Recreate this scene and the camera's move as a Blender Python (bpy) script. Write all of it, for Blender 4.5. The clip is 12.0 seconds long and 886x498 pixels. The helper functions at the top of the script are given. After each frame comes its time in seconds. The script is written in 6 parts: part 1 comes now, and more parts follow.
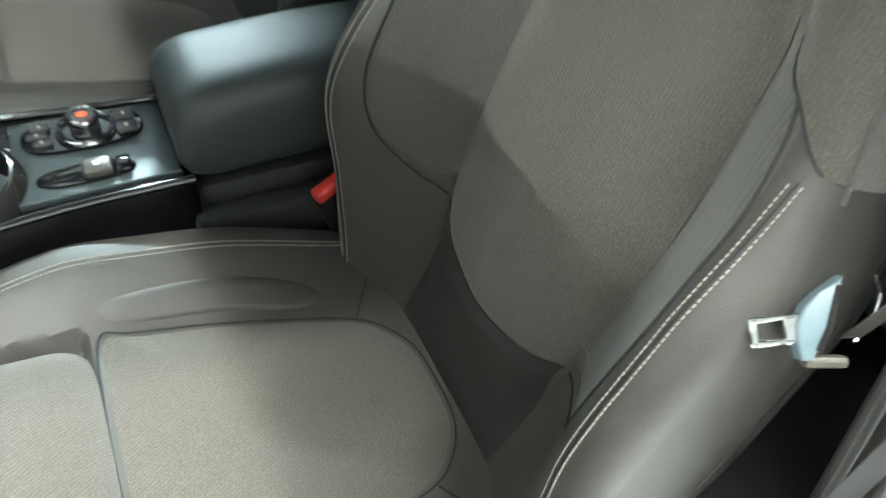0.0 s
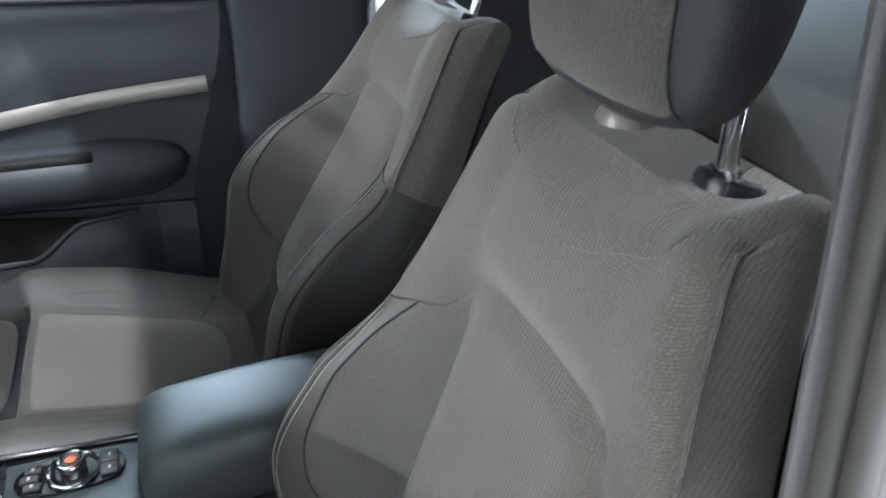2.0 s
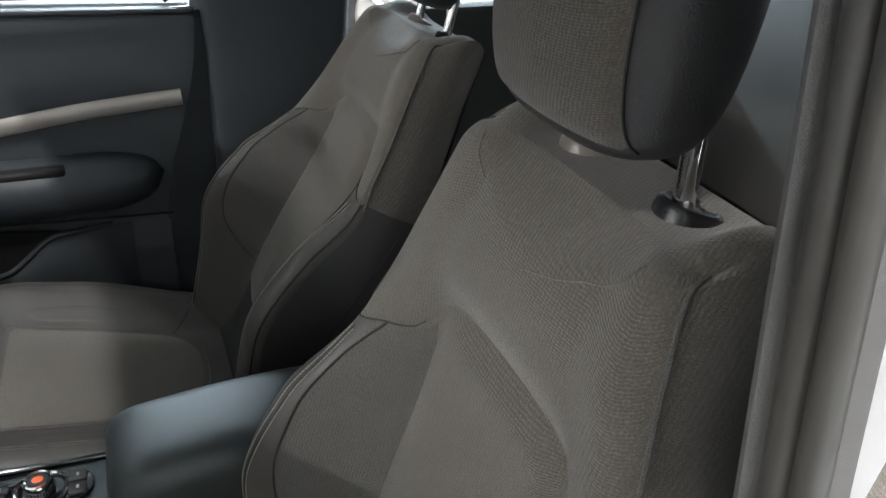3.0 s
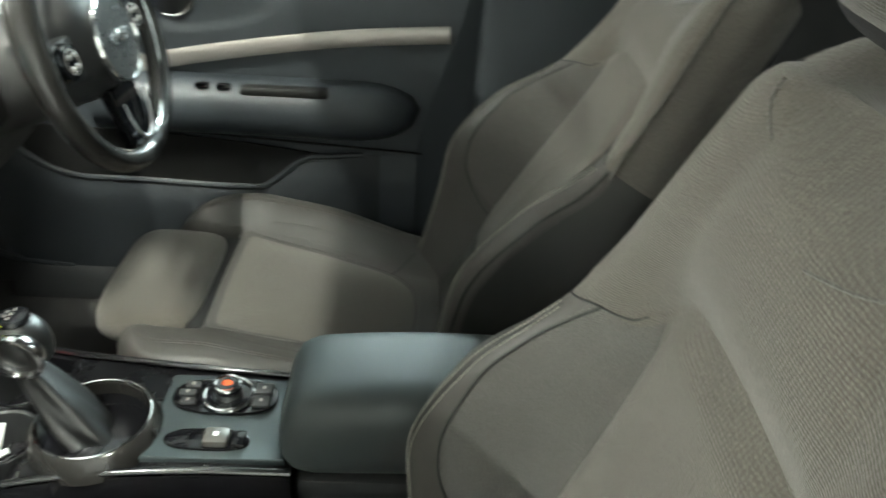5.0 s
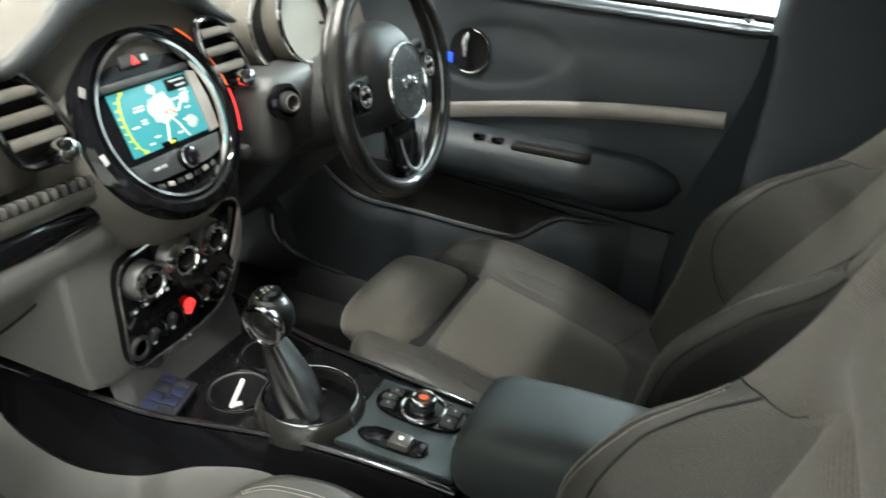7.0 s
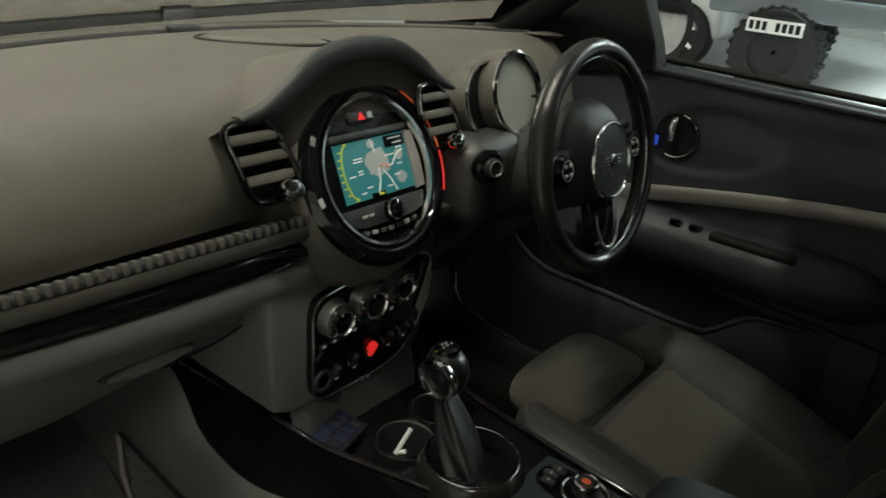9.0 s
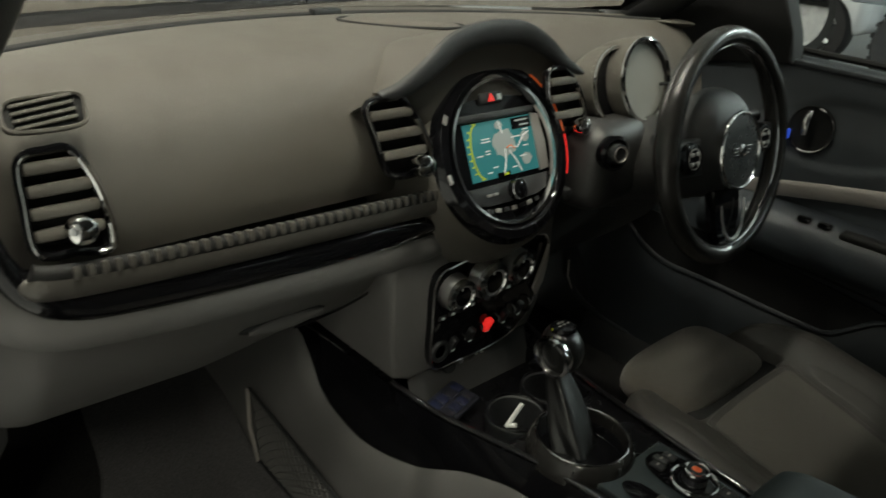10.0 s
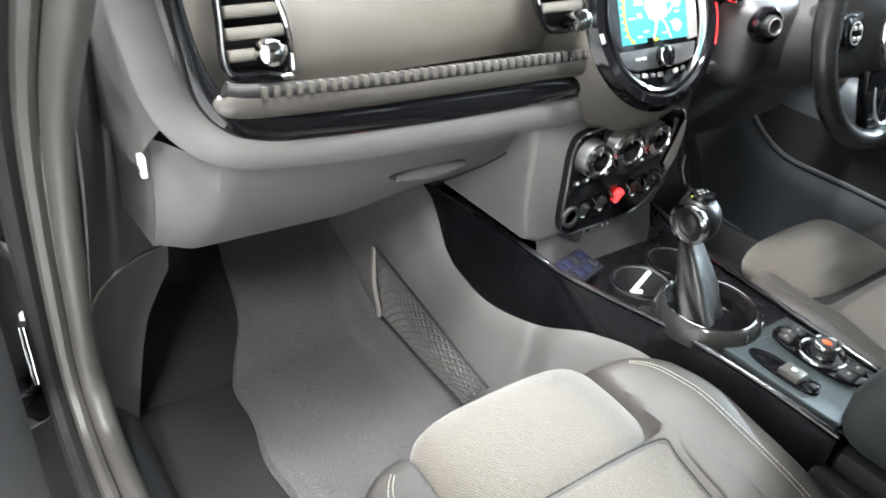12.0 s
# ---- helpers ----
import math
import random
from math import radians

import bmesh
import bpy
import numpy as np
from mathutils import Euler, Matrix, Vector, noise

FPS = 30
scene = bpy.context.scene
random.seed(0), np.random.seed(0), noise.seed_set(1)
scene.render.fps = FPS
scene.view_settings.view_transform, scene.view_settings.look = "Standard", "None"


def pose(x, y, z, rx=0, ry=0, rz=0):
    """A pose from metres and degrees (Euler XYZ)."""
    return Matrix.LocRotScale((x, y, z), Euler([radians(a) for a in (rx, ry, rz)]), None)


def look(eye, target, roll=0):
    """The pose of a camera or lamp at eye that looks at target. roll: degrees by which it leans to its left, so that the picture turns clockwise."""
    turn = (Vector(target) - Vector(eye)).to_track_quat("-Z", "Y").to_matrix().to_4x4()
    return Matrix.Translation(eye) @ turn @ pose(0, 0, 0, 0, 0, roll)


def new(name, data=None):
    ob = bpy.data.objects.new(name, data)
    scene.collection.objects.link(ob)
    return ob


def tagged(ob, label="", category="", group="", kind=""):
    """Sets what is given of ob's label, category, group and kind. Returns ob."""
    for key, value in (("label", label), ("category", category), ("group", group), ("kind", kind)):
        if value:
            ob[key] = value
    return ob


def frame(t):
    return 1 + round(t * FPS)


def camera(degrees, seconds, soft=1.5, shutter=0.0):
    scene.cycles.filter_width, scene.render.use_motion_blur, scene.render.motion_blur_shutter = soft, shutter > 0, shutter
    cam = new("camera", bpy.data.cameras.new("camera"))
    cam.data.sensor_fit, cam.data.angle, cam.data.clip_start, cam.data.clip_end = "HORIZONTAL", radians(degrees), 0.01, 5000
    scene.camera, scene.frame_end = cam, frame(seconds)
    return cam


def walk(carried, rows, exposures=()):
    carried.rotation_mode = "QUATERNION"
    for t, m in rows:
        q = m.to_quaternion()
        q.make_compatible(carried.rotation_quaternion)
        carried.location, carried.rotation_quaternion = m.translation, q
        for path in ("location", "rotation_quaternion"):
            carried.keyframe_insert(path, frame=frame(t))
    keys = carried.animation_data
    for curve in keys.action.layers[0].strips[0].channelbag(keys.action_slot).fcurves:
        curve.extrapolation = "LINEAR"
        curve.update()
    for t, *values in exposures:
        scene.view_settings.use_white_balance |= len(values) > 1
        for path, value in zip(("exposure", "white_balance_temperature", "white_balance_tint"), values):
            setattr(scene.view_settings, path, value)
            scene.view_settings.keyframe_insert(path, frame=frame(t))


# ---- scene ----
cam = camera(61.0, 12.0, shutter=0.5)
PATH = [
    (0, (-0.731, 0.248, 1.201), (0.453, -0.45, -0.251), 6.8),
    (0.5, (-0.811, 0.234, 1.251), (0.603, -0.347, -0.038), 4.0),
    (1, (-0.759, 0.139, 1.318), (0.782, -0.358, 0.143), -0.6),
    (1.5, (-0.763, 0.137, 1.349), (0.821, -0.451, 0.279), 0.5),
    (2, (-0.752, 0.114, 1.375), (0.845, -0.543, 0.366), 2.1),
    (2.5, (-0.754, 0.104, 1.389), (0.834, -0.605, 0.401), 2.9),
    (4.5, (-0.711, 0.088, 1.34), (0.9, -0.393, 0.256), 5.1),
    (5, (-0.661, 0.05, 1.31), (1.031, -0.011, 0.246), 3.5),
    (5.5, (-0.684, 0.03, 1.319), (1.019, 0.144, 0.277), 4.1),
    (6, (-0.735, 0.018, 1.325), (0.971, 0.247, 0.308), 4.9),
    (6.5, (-0.715, -0.022, 1.32), (0.971, 0.415, 0.336), 4.0),
    (7, (-0.697, -0.035, 1.312), (0.939, 0.636, 0.377), 3.4),
    (7.5, (-0.699, -0.023, 1.316), (0.905, 0.813, 0.462), 3.5),
    (9.5, (-0.725, -0.029, 1.314), (0.643, 1.177, 0.494), 4.8),
    (10, (-0.752, -0.034, 1.31), (0.506, 1.273, 0.466), 4.4),
    (10.5, (-0.783, -0.028, 1.288), (0.382, 1.304, 0.357), 4.3),
    (11, (-0.821, -0.02, 1.246), (0.279, 1.252, 0.164), 4.7),
    (11.5, (-0.833, -0.033, 1.239), (0.242, 1.255, 0.15), 4.8),
    (12, (-0.853, -0.031, 1.249), (0.189, 1.307, 0.189), 5.3),
]
EXPOSURES = [(0, 0.80, 6300, 0), (1.0, 1.27, 6000, 4), (1.5, 1.54, 6000, 6), (2.0, 1.08, 5800, 9), (2.5, 0.31, 6000, 13), (4.5, 0.22, 6900, 2), (5.5, 1.56, 6450, -2), (6.5, 0.65, 6600, 2), (7.0, 0.40, 6650, 4), (7.5, -0.15, 6600, 4), (9.5, -1.75, 7400, 1), (10.5, -1.0, 6800, 6), (11.0, -0.2, 6300, 12), (12.0, 1.28, 6300, 11)]
walk(cam, [(t, look(e, a, r)) for t, e, a, r in PATH], EXPOSURES)

# ---- world and lights ----
world = bpy.data.worlds.new("showroom_ambient")
scene.world = world
world.use_nodes = True
world.node_tree.nodes["Background"].inputs[0].default_value = (0.80, 0.86, 1.0, 1)
world.node_tree.nodes["Background"].inputs[1].default_value = 0.11


def area_light(name, at, sx, sy, watts, colour=(1, 1, 1)):
    data = bpy.data.lights.new(name, "AREA")
    data.shape, data.size, data.size_y = "RECTANGLE", sx, sy
    data.energy, data.color = watts, colour
    ob = new(name, data)
    ob.location = at
    return ob


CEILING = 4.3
# No lamp is in view; these are added and tuned to light the cabin.
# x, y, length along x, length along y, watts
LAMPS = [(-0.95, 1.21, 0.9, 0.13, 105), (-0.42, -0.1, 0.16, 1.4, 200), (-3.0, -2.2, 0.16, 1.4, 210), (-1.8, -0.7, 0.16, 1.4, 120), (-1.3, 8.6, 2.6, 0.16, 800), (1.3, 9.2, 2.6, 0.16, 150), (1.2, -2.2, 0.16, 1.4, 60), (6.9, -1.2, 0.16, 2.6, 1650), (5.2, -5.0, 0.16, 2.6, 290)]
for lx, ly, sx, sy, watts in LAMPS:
    area_light("added_ceiling_light", (lx, ly, CEILING - 0.14), sx, sy, watts, (0.76, 0.92, 1.0) if lx > 3 else (1.0, 0.985, 0.95))


# ---- materials ----
def shader(name, colour, rough=0.5, metal=0.0, grain=0.0, grain_scale=900.0, stain=0.12, stain_scale=6.0,
           bump=0.0, bump_scale=1200.0, coat=0.0, sheen=0.0, weave=0.0, weave_scale=420.0, emit=None, spec=0.5):
    m = bpy.data.materials.new(name)
    m.use_nodes = True
    nt = m.node_tree
    b = nt.nodes["Principled BSDF"]
    b.inputs["Roughness"].default_value = rough
    b.inputs["Metallic"].default_value = metal
    b.inputs["Coat Weight"].default_value = coat
    b.inputs["Coat Roughness"].default_value = 0.04
    b.inputs["Sheen Weight"].default_value = sheen
    b.inputs["Sheen Roughness"].default_value = 0.6
    b.inputs["Specular IOR Level"].default_value = spec
    co = nt.nodes.new("ShaderNodeTexCoord").outputs["Object"]

    def tex(kind, scale, detail=2.0):
        n = nt.nodes.new(kind)
        nt.links.new(co, n.inputs["Vector"])
        n.inputs["Scale"].default_value = scale
        if "Detail" in n.inputs:
            n.inputs["Detail"].default_value = detail
        return n

    def mix(a, c, f, mode="MIX"):
        n = nt.nodes.new("ShaderNodeMix")
        n.data_type, n.blend_type = "RGBA", mode
        for s, v in ((0, f), (6, a), (7, c)):
            if hasattr(v, "is_output"):
                nt.links.new(v, n.inputs[s])
            else:
                n.inputs[s].default_value = v if s == 0 else (*v, 1)
        return n.outputs[2]

    def math_node(op, a, c):
        n = nt.nodes.new("ShaderNodeMath")
        n.operation = op
        for s, v in ((0, a), (1, c)):
            if hasattr(v, "is_output"):
                nt.links.new(v, n.inputs[s])
            else:
                n.inputs[s].default_value = v
        return n.outputs[0]

    dark = tuple(c * (1 - stain) for c in colour)
    light = tuple(min(1, c * (1 + stain)) for c in colour)
    big = tex("ShaderNodeTexNoise", stain_scale, 5.0)
    c = mix(dark, light, big.outputs["Fac"])
    height = None
    if grain:
        g = tex("ShaderNodeTexNoise", grain_scale, 1.0)
        sharp = nt.nodes.new("ShaderNodeMapRange")
        sharp.interpolation_type = "SMOOTHSTEP"
        sharp.inputs[1].default_value, sharp.inputs[2].default_value = 0.34, 0.66
        nt.links.new(g.outputs["Fac"], sharp.inputs[0])
        c = mix(c, tuple(k * (1 - grain) for k in colour), sharp.outputs[0])
    if weave:
        # staggered knit stitches: short rows set half a step apart
        wob = tex("ShaderNodeTexNoise", 200.0, 3.0)

        def thread(direction, period):
            dn = nt.nodes.new("ShaderNodeVectorMath")
            dn.operation = "DOT_PRODUCT"
            nt.links.new(co, dn.inputs[0])
            dn.inputs[1].default_value = direction
            ph = math_node("MULTIPLY", dn.outputs["Value"], math.tau / period)
            return math_node("ADD", ph, math_node("MULTIPLY", wob.outputs["Fac"], 3.2))
        pa, pb = thread((1, 0.55, 0.16), 2 * weave_scale), thread((0, 0.6, 0.8), 0.72 * weave_scale)
        cross = math_node("MULTIPLY", math_node("SINE", math_node("ADD", pa, pb), 0.0), math_node("SINE", math_node("SUBTRACT", pa, pb), 0.0))
        height = math_node("ADD", math_node("MULTIPLY", cross, 0.5), 0.5)
        c = mix(c, tuple(k * (1 - weave) for k in colour), math_node("SUBTRACT", 1.0, height))
    nt.links.new(c, b.inputs["Base Color"])
    if bump:
        n = tex("ShaderNodeTexVoronoi" if weave == 0 else "ShaderNodeTexNoise", bump_scale)
        h = n.outputs[0]
        if height is not None:
            h = math_node("ADD", h, math_node("MULTIPLY", height, 0.8))
        bn = nt.nodes.new("ShaderNodeBump")
        bn.inputs["Strength"].default_value = bump
        bn.inputs["Distance"].default_value = 0.0016 if weave else 0.001
        nt.links.new(h, bn.inputs["Height"])
        nt.links.new(bn.outputs[0], b.inputs["Normal"])
    r = tex("ShaderNodeTexNoise", stain_scale * 3, 4.0)
    rr = nt.nodes.new("ShaderNodeMapRange")
    rr.inputs[3].default_value, rr.inputs[4].default_value = max(0.02, rough * 0.85), min(1, rough * 1.15)
    nt.links.new(r.outputs["Fac"], rr.inputs[0])
    nt.links.new(rr.outputs[0], b.inputs["Roughness"])
    if emit:
        b.inputs["Emission Color"].default_value = (*emit[0], 1)
        b.inputs["Emission Strength"].default_value = emit[1]
    return m


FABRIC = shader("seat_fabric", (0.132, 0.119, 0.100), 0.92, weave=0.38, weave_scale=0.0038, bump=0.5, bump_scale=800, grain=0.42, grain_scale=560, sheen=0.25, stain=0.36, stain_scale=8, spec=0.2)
# The seat cloth again, darkened: shade on the bolster inserts is in the colour.
FABRIC_SHADED = shader("seat_fabric_shaded", (0.108, 0.102, 0.093), 0.9, weave=0.30, weave_scale=0.0036, bump=0.5, bump_scale=900, grain=0.40, grain_scale=620, sheen=0.25, stain=0.36, stain_scale=10, spec=0.2)
# Same cloth as FABRIC, colour raised to carry the light on the seat sides.
FABRIC_SIDE_LIT = shader("seat_fabric_side_lit", (0.162, 0.147, 0.128), 0.92, weave=0.42, weave_scale=0.0038, bump=0.6, bump_scale=800, grain=0.40, grain_scale=560, sheen=0.25, stain=0.25, stain_scale=9, spec=0.2)
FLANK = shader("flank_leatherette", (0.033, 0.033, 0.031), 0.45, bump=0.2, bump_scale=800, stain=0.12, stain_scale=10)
# LEATHER darkened part way: shade on the door-side flank painted into its colour.
NEAR_FLANK_SHADED = shader("outer_flank_shaded", (0.052, 0.048, 0.043), 0.5, bump=0.2, bump_scale=800, stain=0.15, stain_scale=10)
HEAD_SIDE = shader("headrest_leatherette", (0.034, 0.034, 0.036), 0.5, bump=0.25, bump_scale=700, stain=0.15, stain_scale=10)
GUIDE = shader("guide_grey_plastic", (0.13, 0.118, 0.10), 0.35, stain=0.1)
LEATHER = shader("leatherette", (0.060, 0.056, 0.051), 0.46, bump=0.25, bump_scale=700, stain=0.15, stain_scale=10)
ARM_LEATHER = shader("armrest_leatherette", (0.043, 0.051, 0.052), 0.42, bump=0.2, bump_scale=800, stain=0.1)
THREAD = shader("thread", (0.42, 0.40, 0.35), 0.8)
PIPING = shader("dark_piping", (0.018, 0.018, 0.018), 0.6)
SOFT = shader("dash_soft_grey", (0.076, 0.069, 0.058), 0.62, bump=0.35, bump_scale=1100, stain=0.08)
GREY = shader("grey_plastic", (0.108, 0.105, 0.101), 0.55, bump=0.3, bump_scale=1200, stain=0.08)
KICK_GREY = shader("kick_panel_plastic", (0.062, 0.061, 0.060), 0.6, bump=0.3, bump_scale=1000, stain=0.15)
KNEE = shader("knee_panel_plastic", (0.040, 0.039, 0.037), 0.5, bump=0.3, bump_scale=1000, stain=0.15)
DARK = shader("dark_plastic", (0.017, 0.018, 0.019), 0.5, bump=0.3, bump_scale=1100, stain=0.15)
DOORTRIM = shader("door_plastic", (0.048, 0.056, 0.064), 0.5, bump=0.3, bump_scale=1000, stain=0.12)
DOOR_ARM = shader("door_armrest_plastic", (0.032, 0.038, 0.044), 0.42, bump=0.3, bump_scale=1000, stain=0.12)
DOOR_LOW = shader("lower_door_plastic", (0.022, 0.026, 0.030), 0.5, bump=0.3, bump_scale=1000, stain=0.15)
GLOSS = shader("piano_black", (0.005, 0.005, 0.006), 0.06, coat=0.15, stain=0.3, stain_scale=20, spec=0.38)
CHROME = shader("chrome", (0.78, 0.78, 0.78), 0.09, 1.0, stain=0.05)
SATIN = shader("satin_silver", (0.42, 0.39, 0.36), 0.42, 0.6, stain=0.1, stain_scale=14)
STRIPMAT = shader("dash_strip", (0.070, 0.065, 0.058), 0.38, 0.25, stain=0.15, stain_scale=25)
CARPET = shader("carpet", (0.026, 0.0255, 0.025), 1.0, grain=0.6, grain_scale=700, bump=0.8, bump_scale=500, stain=0.25, stain_scale=5, spec=0.1)
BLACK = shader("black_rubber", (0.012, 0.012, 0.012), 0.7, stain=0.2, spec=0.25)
CONSOLE_BLACK = shader("console_black", (0.006, 0.006, 0.007), 0.28, bump=0.1, bump_scale=900, stain=0.3, stain_scale=15, spec=0.3)
SEAL = shader("door_seal_rubber", (0.052, 0.049, 0.044), 0.45, stain=0.15)
PAINT_WHITE = shader("white_paint", (0.78, 0.78, 0.78), 0.22, coat=0.8, stain=0.02)
RED = shader("red_plastic", (0.62, 0.04, 0.03), 0.4, stain=0.08)
RED_LIT = shader("red_lit", (0.6, 0.02, 0.02), 0.4, emit=((1.0, 0.03, 0.03), 1.8))
ORANGE_LIT = shader("orange_lit", (0.5, 0.08, 0.02), 0.4, emit=((1.0, 0.16, 0.03), 0.45))
ORANGE = shader("orange_plastic", (0.7, 0.12, 0.04), 0.4, stain=0.08)
WHITE = shader("white_plastic", (0.8, 0.8, 0.78), 0.4, stain=0.05)
BLUE_LIT = shader("blue_lit", (0.02, 0.05, 0.5), 0.4, emit=((0.03, 0.12, 1.0), 1.2))
HEADLINER = shader("headliner", (0.070, 0.070, 0.070), 0.95, bump=0.3, bump_scale=600, stain=0.08)
CONCRETE = shader("floor_paint", (0.78, 0.79, 0.80), 0.25, stain=0.08, stain_scale=1.2, grain=0.2, grain_scale=60)
WALL = shader("wall_paint", (0.45, 0.45, 0.44), 0.8, stain=0.06, stain_scale=1.0)
TYRE = shader("tyre_rubber", (0.025, 0.025, 0.026), 0.85, stain=0.25, stain_scale=14, bump=0.3, bump_scale=200)
TRUCK = shader("dark_green_paint", (0.13, 0.15, 0.165), 0.4, coat=0.3, stain=0.15)


# ---- mesh helpers ----
def part(name, bm, material, parent=None, label="", smooth=True):
    me = bpy.data.meshes.new(name)
    bmesh.ops.recalc_face_normals(bm, faces=bm.faces[:])
    for f in bm.faces:
        f.smooth = smooth
    bm.to_mesh(me)
    bm.free()
    me.materials.append(material)
    if smooth:
        me.set_sharp_from_angle(angle=radians(38))
    ob = new(name, me)
    if parent is not None:
        ob.parent = parent
        if parent.type == "EMPTY":
            ob.matrix_parent_inverse = Matrix.Translation(-parent.location)
    if label:
        tagged(ob, label)
    return ob


def thing(name, at, label, category, group="", kind=""):
    ob = new(name)
    ob.empty_display_size = 0.1
    ob.location = at
    return tagged(ob, label, category, group, kind)


def sheet(fn, nu, nv, bm=None, close_u=False, cap=False):
    """Grid surface from fn(a, b), a and b in 0..1."""
    bm = bm or bmesh.new()
    rows = [[bm.verts.new(fn(i / nu, j / nv)) for i in range(nu if close_u else nu + 1)] for j in range(nv + 1)]
    w = len(rows[0])
    for j in range(nv):
        for i in range(nu):
            k = (i + 1) % w
            bm.faces.new((rows[j][i], rows[j][k], rows[j + 1][k], rows[j + 1][i]))
    if cap:
        bm.faces.new(rows[0][::-1])
        bm.faces.new(rows[-1])
    return bm


def tube(points, radius, bm=None, n=8, closed=False, flat=1.0):
    """Round bar along points; radius a number or one per point."""
    bm = bm or bmesh.new()
    pts = [Vector(p) for p in points]
    m = len(pts)
    rings = []
    for i, p in enumerate(pts):
        a = pts[(i - 1) % m] if closed or i > 0 else pts[i]
        b = pts[(i + 1) % m] if closed or i < m - 1 else pts[i]
        d = (b - a).normalized()
        if i == 0:
            ref = Vector((0, 0, 1)) if abs(d.z) < 0.92 else Vector((1, 0, 0))
            x = d.cross(ref).normalized()
        else:
            x = (x - d * x.dot(d)).normalized()
        y = x.cross(d).normalized()
        r = radius[i] if isinstance(radius, (list, tuple)) else radius
        rings.append([bm.verts.new(p + x * (r * math.cos(k * math.tau / n)) + y * (flat * r * math.sin(k * math.tau / n))) for k in range(n)])
    for i in range(m if closed else m - 1):
        a, b = rings[i], rings[(i + 1) % m]
        for k in range(n):
            bm.faces.new((a[k], a[(k + 1) % n], b[(k + 1) % n], b[k]))
    if not closed:
        bm.faces.new(rings[0][::-1])
        bm.faces.new(rings[-1])
    return bm


def box(size, m=None, bevel=0.0, seg=2, bm=None):
    own = bmesh.new()
    bmesh.ops.create_cube(own, size=1)
    bmesh.ops.scale(own, vec=size, verts=own.verts[:])
    if bevel:
        bmesh.ops.bevel(own, geom=own.edges[:], offset=bevel, segments=seg, affect="EDGES", profile=0.5, clamp_overlap=True)
    bmesh.ops.transform(own, matrix=m or Matrix(), verts=own.verts[:])
    if bm is None:
        return own
    return join(bm, own)


def join(bm, other):
    tmp = bpy.data.meshes.new("tmp")
    other.to_mesh(tmp)
    other.free()
    bm.from_mesh(tmp)
    bpy.data.meshes.remove(tmp)
    return bm


def slab(outline, thick, m=None, bevel=0.0, seg=2, bm=None):
    """Extruded polygon in the local xy plane, from z 0 down to -thick."""
    own = bmesh.new()
    top = [own.verts.new((x, y, 0)) for x, y in outline]
    low = [own.verts.new((x, y, -thick)) for x, y in outline]
    n = len(outline)
    cap = own.faces.new(top)
    own.faces.new(low[::-1])
    for i in range(n):
        own.faces.new((top[i], low[i], low[(i + 1) % n], top[(i + 1) % n]))
    if bevel:
        bmesh.ops.bevel(own, geom=list(cap.edges), offset=bevel, segments=seg, affect="EDGES", profile=0.5, clamp_overlap=True)
    bmesh.ops.transform(own, matrix=m or Matrix(), verts=own.verts[:])
    if bm is None:
        return own
    return join(bm, own)


def lathe(profile, m=None, n=32, bm=None, sx=1.0, cap=True):
    """Turned body about local z from (radius, height) pairs."""
    own = bmesh.new()
    rings = [[own.verts.new((sx * r * math.cos(k * math.tau / n), r * math.sin(k * math.tau / n), h)) for k in range(n)] for r, h in profile]
    for a, b in zip(rings, rings[1:]):
        for k in range(n):
            own.faces.new((a[k], a[(k + 1) % n], b[(k + 1) % n], b[k]))
    if cap:
        own.faces.new(rings[0][::-1])
        own.faces.new(rings[-1])
    bmesh.ops.transform(own, matrix=m or Matrix(), verts=own.verts[:])
    if bm is None:
        return own
    return join(bm, own)


def axes(at, normal, up=(0, 0, 1)):
    """Matrix whose local z is the normal and local y points up."""
    z = Vector(normal).normalized()
    x = Vector(up).cross(z).normalized()
    y = z.cross(x)
    return Matrix.Translation(at) @ Matrix((x, y, z)).transposed().to_4x4()


def smooth_line(points, n=8, closed=False):
    """Catmull-Rom curve through points."""
    p = [Vector(q) for q in points]
    m = len(p)
    out = []
    for i in range(m if closed else m - 1):
        a, b, c, d = (p[(i + k) % m] if closed else p[min(max(i + k, 0), m - 1)] for k in (-1, 0, 1, 2))
        for k in range(n):
            t = k / n
            out.append(0.5 * (2 * b + (c - a) * t + (2 * a - 5 * b + 4 * c - d) * t * t + (3 * b - a - 3 * c + d) * t ** 3))
    if not closed:
        out.append(p[-1])
    return out


def ease(t):
    t = min(1, max(0, t))
    return t * t * (3 - 2 * t)


def curve_of(pairs):
    """Smooth function through (x, y) pairs."""
    xs, ys = [a for a, _ in pairs], [b for _, b in pairs]
    n = len(xs)
    d = [(ys[i + 1] - ys[i]) / (xs[i + 1] - xs[i]) for i in range(n - 1)]
    m = [d[0]] + [0.0 if d[i - 1] * d[i] <= 0 else 2 * d[i - 1] * d[i] / (d[i - 1] + d[i]) for i in range(1, n - 1)] + [d[-1]]

    def f(x):
        if x <= xs[0]:
            return ys[0]
        if x >= xs[-1]:
            return ys[-1]
        i = max(k for k in range(n - 1) if xs[k] <= x)
        h = xs[i + 1] - xs[i]
        t = (x - xs[i]) / h
        return ((1 + 2 * t) * (1 - t) ** 2 * ys[i] + t * (1 - t) ** 2 * h * m[i] + t * t * (3 - 2 * t) * ys[i + 1] + t * t * (t - 1) * h * m[i + 1])
    return f


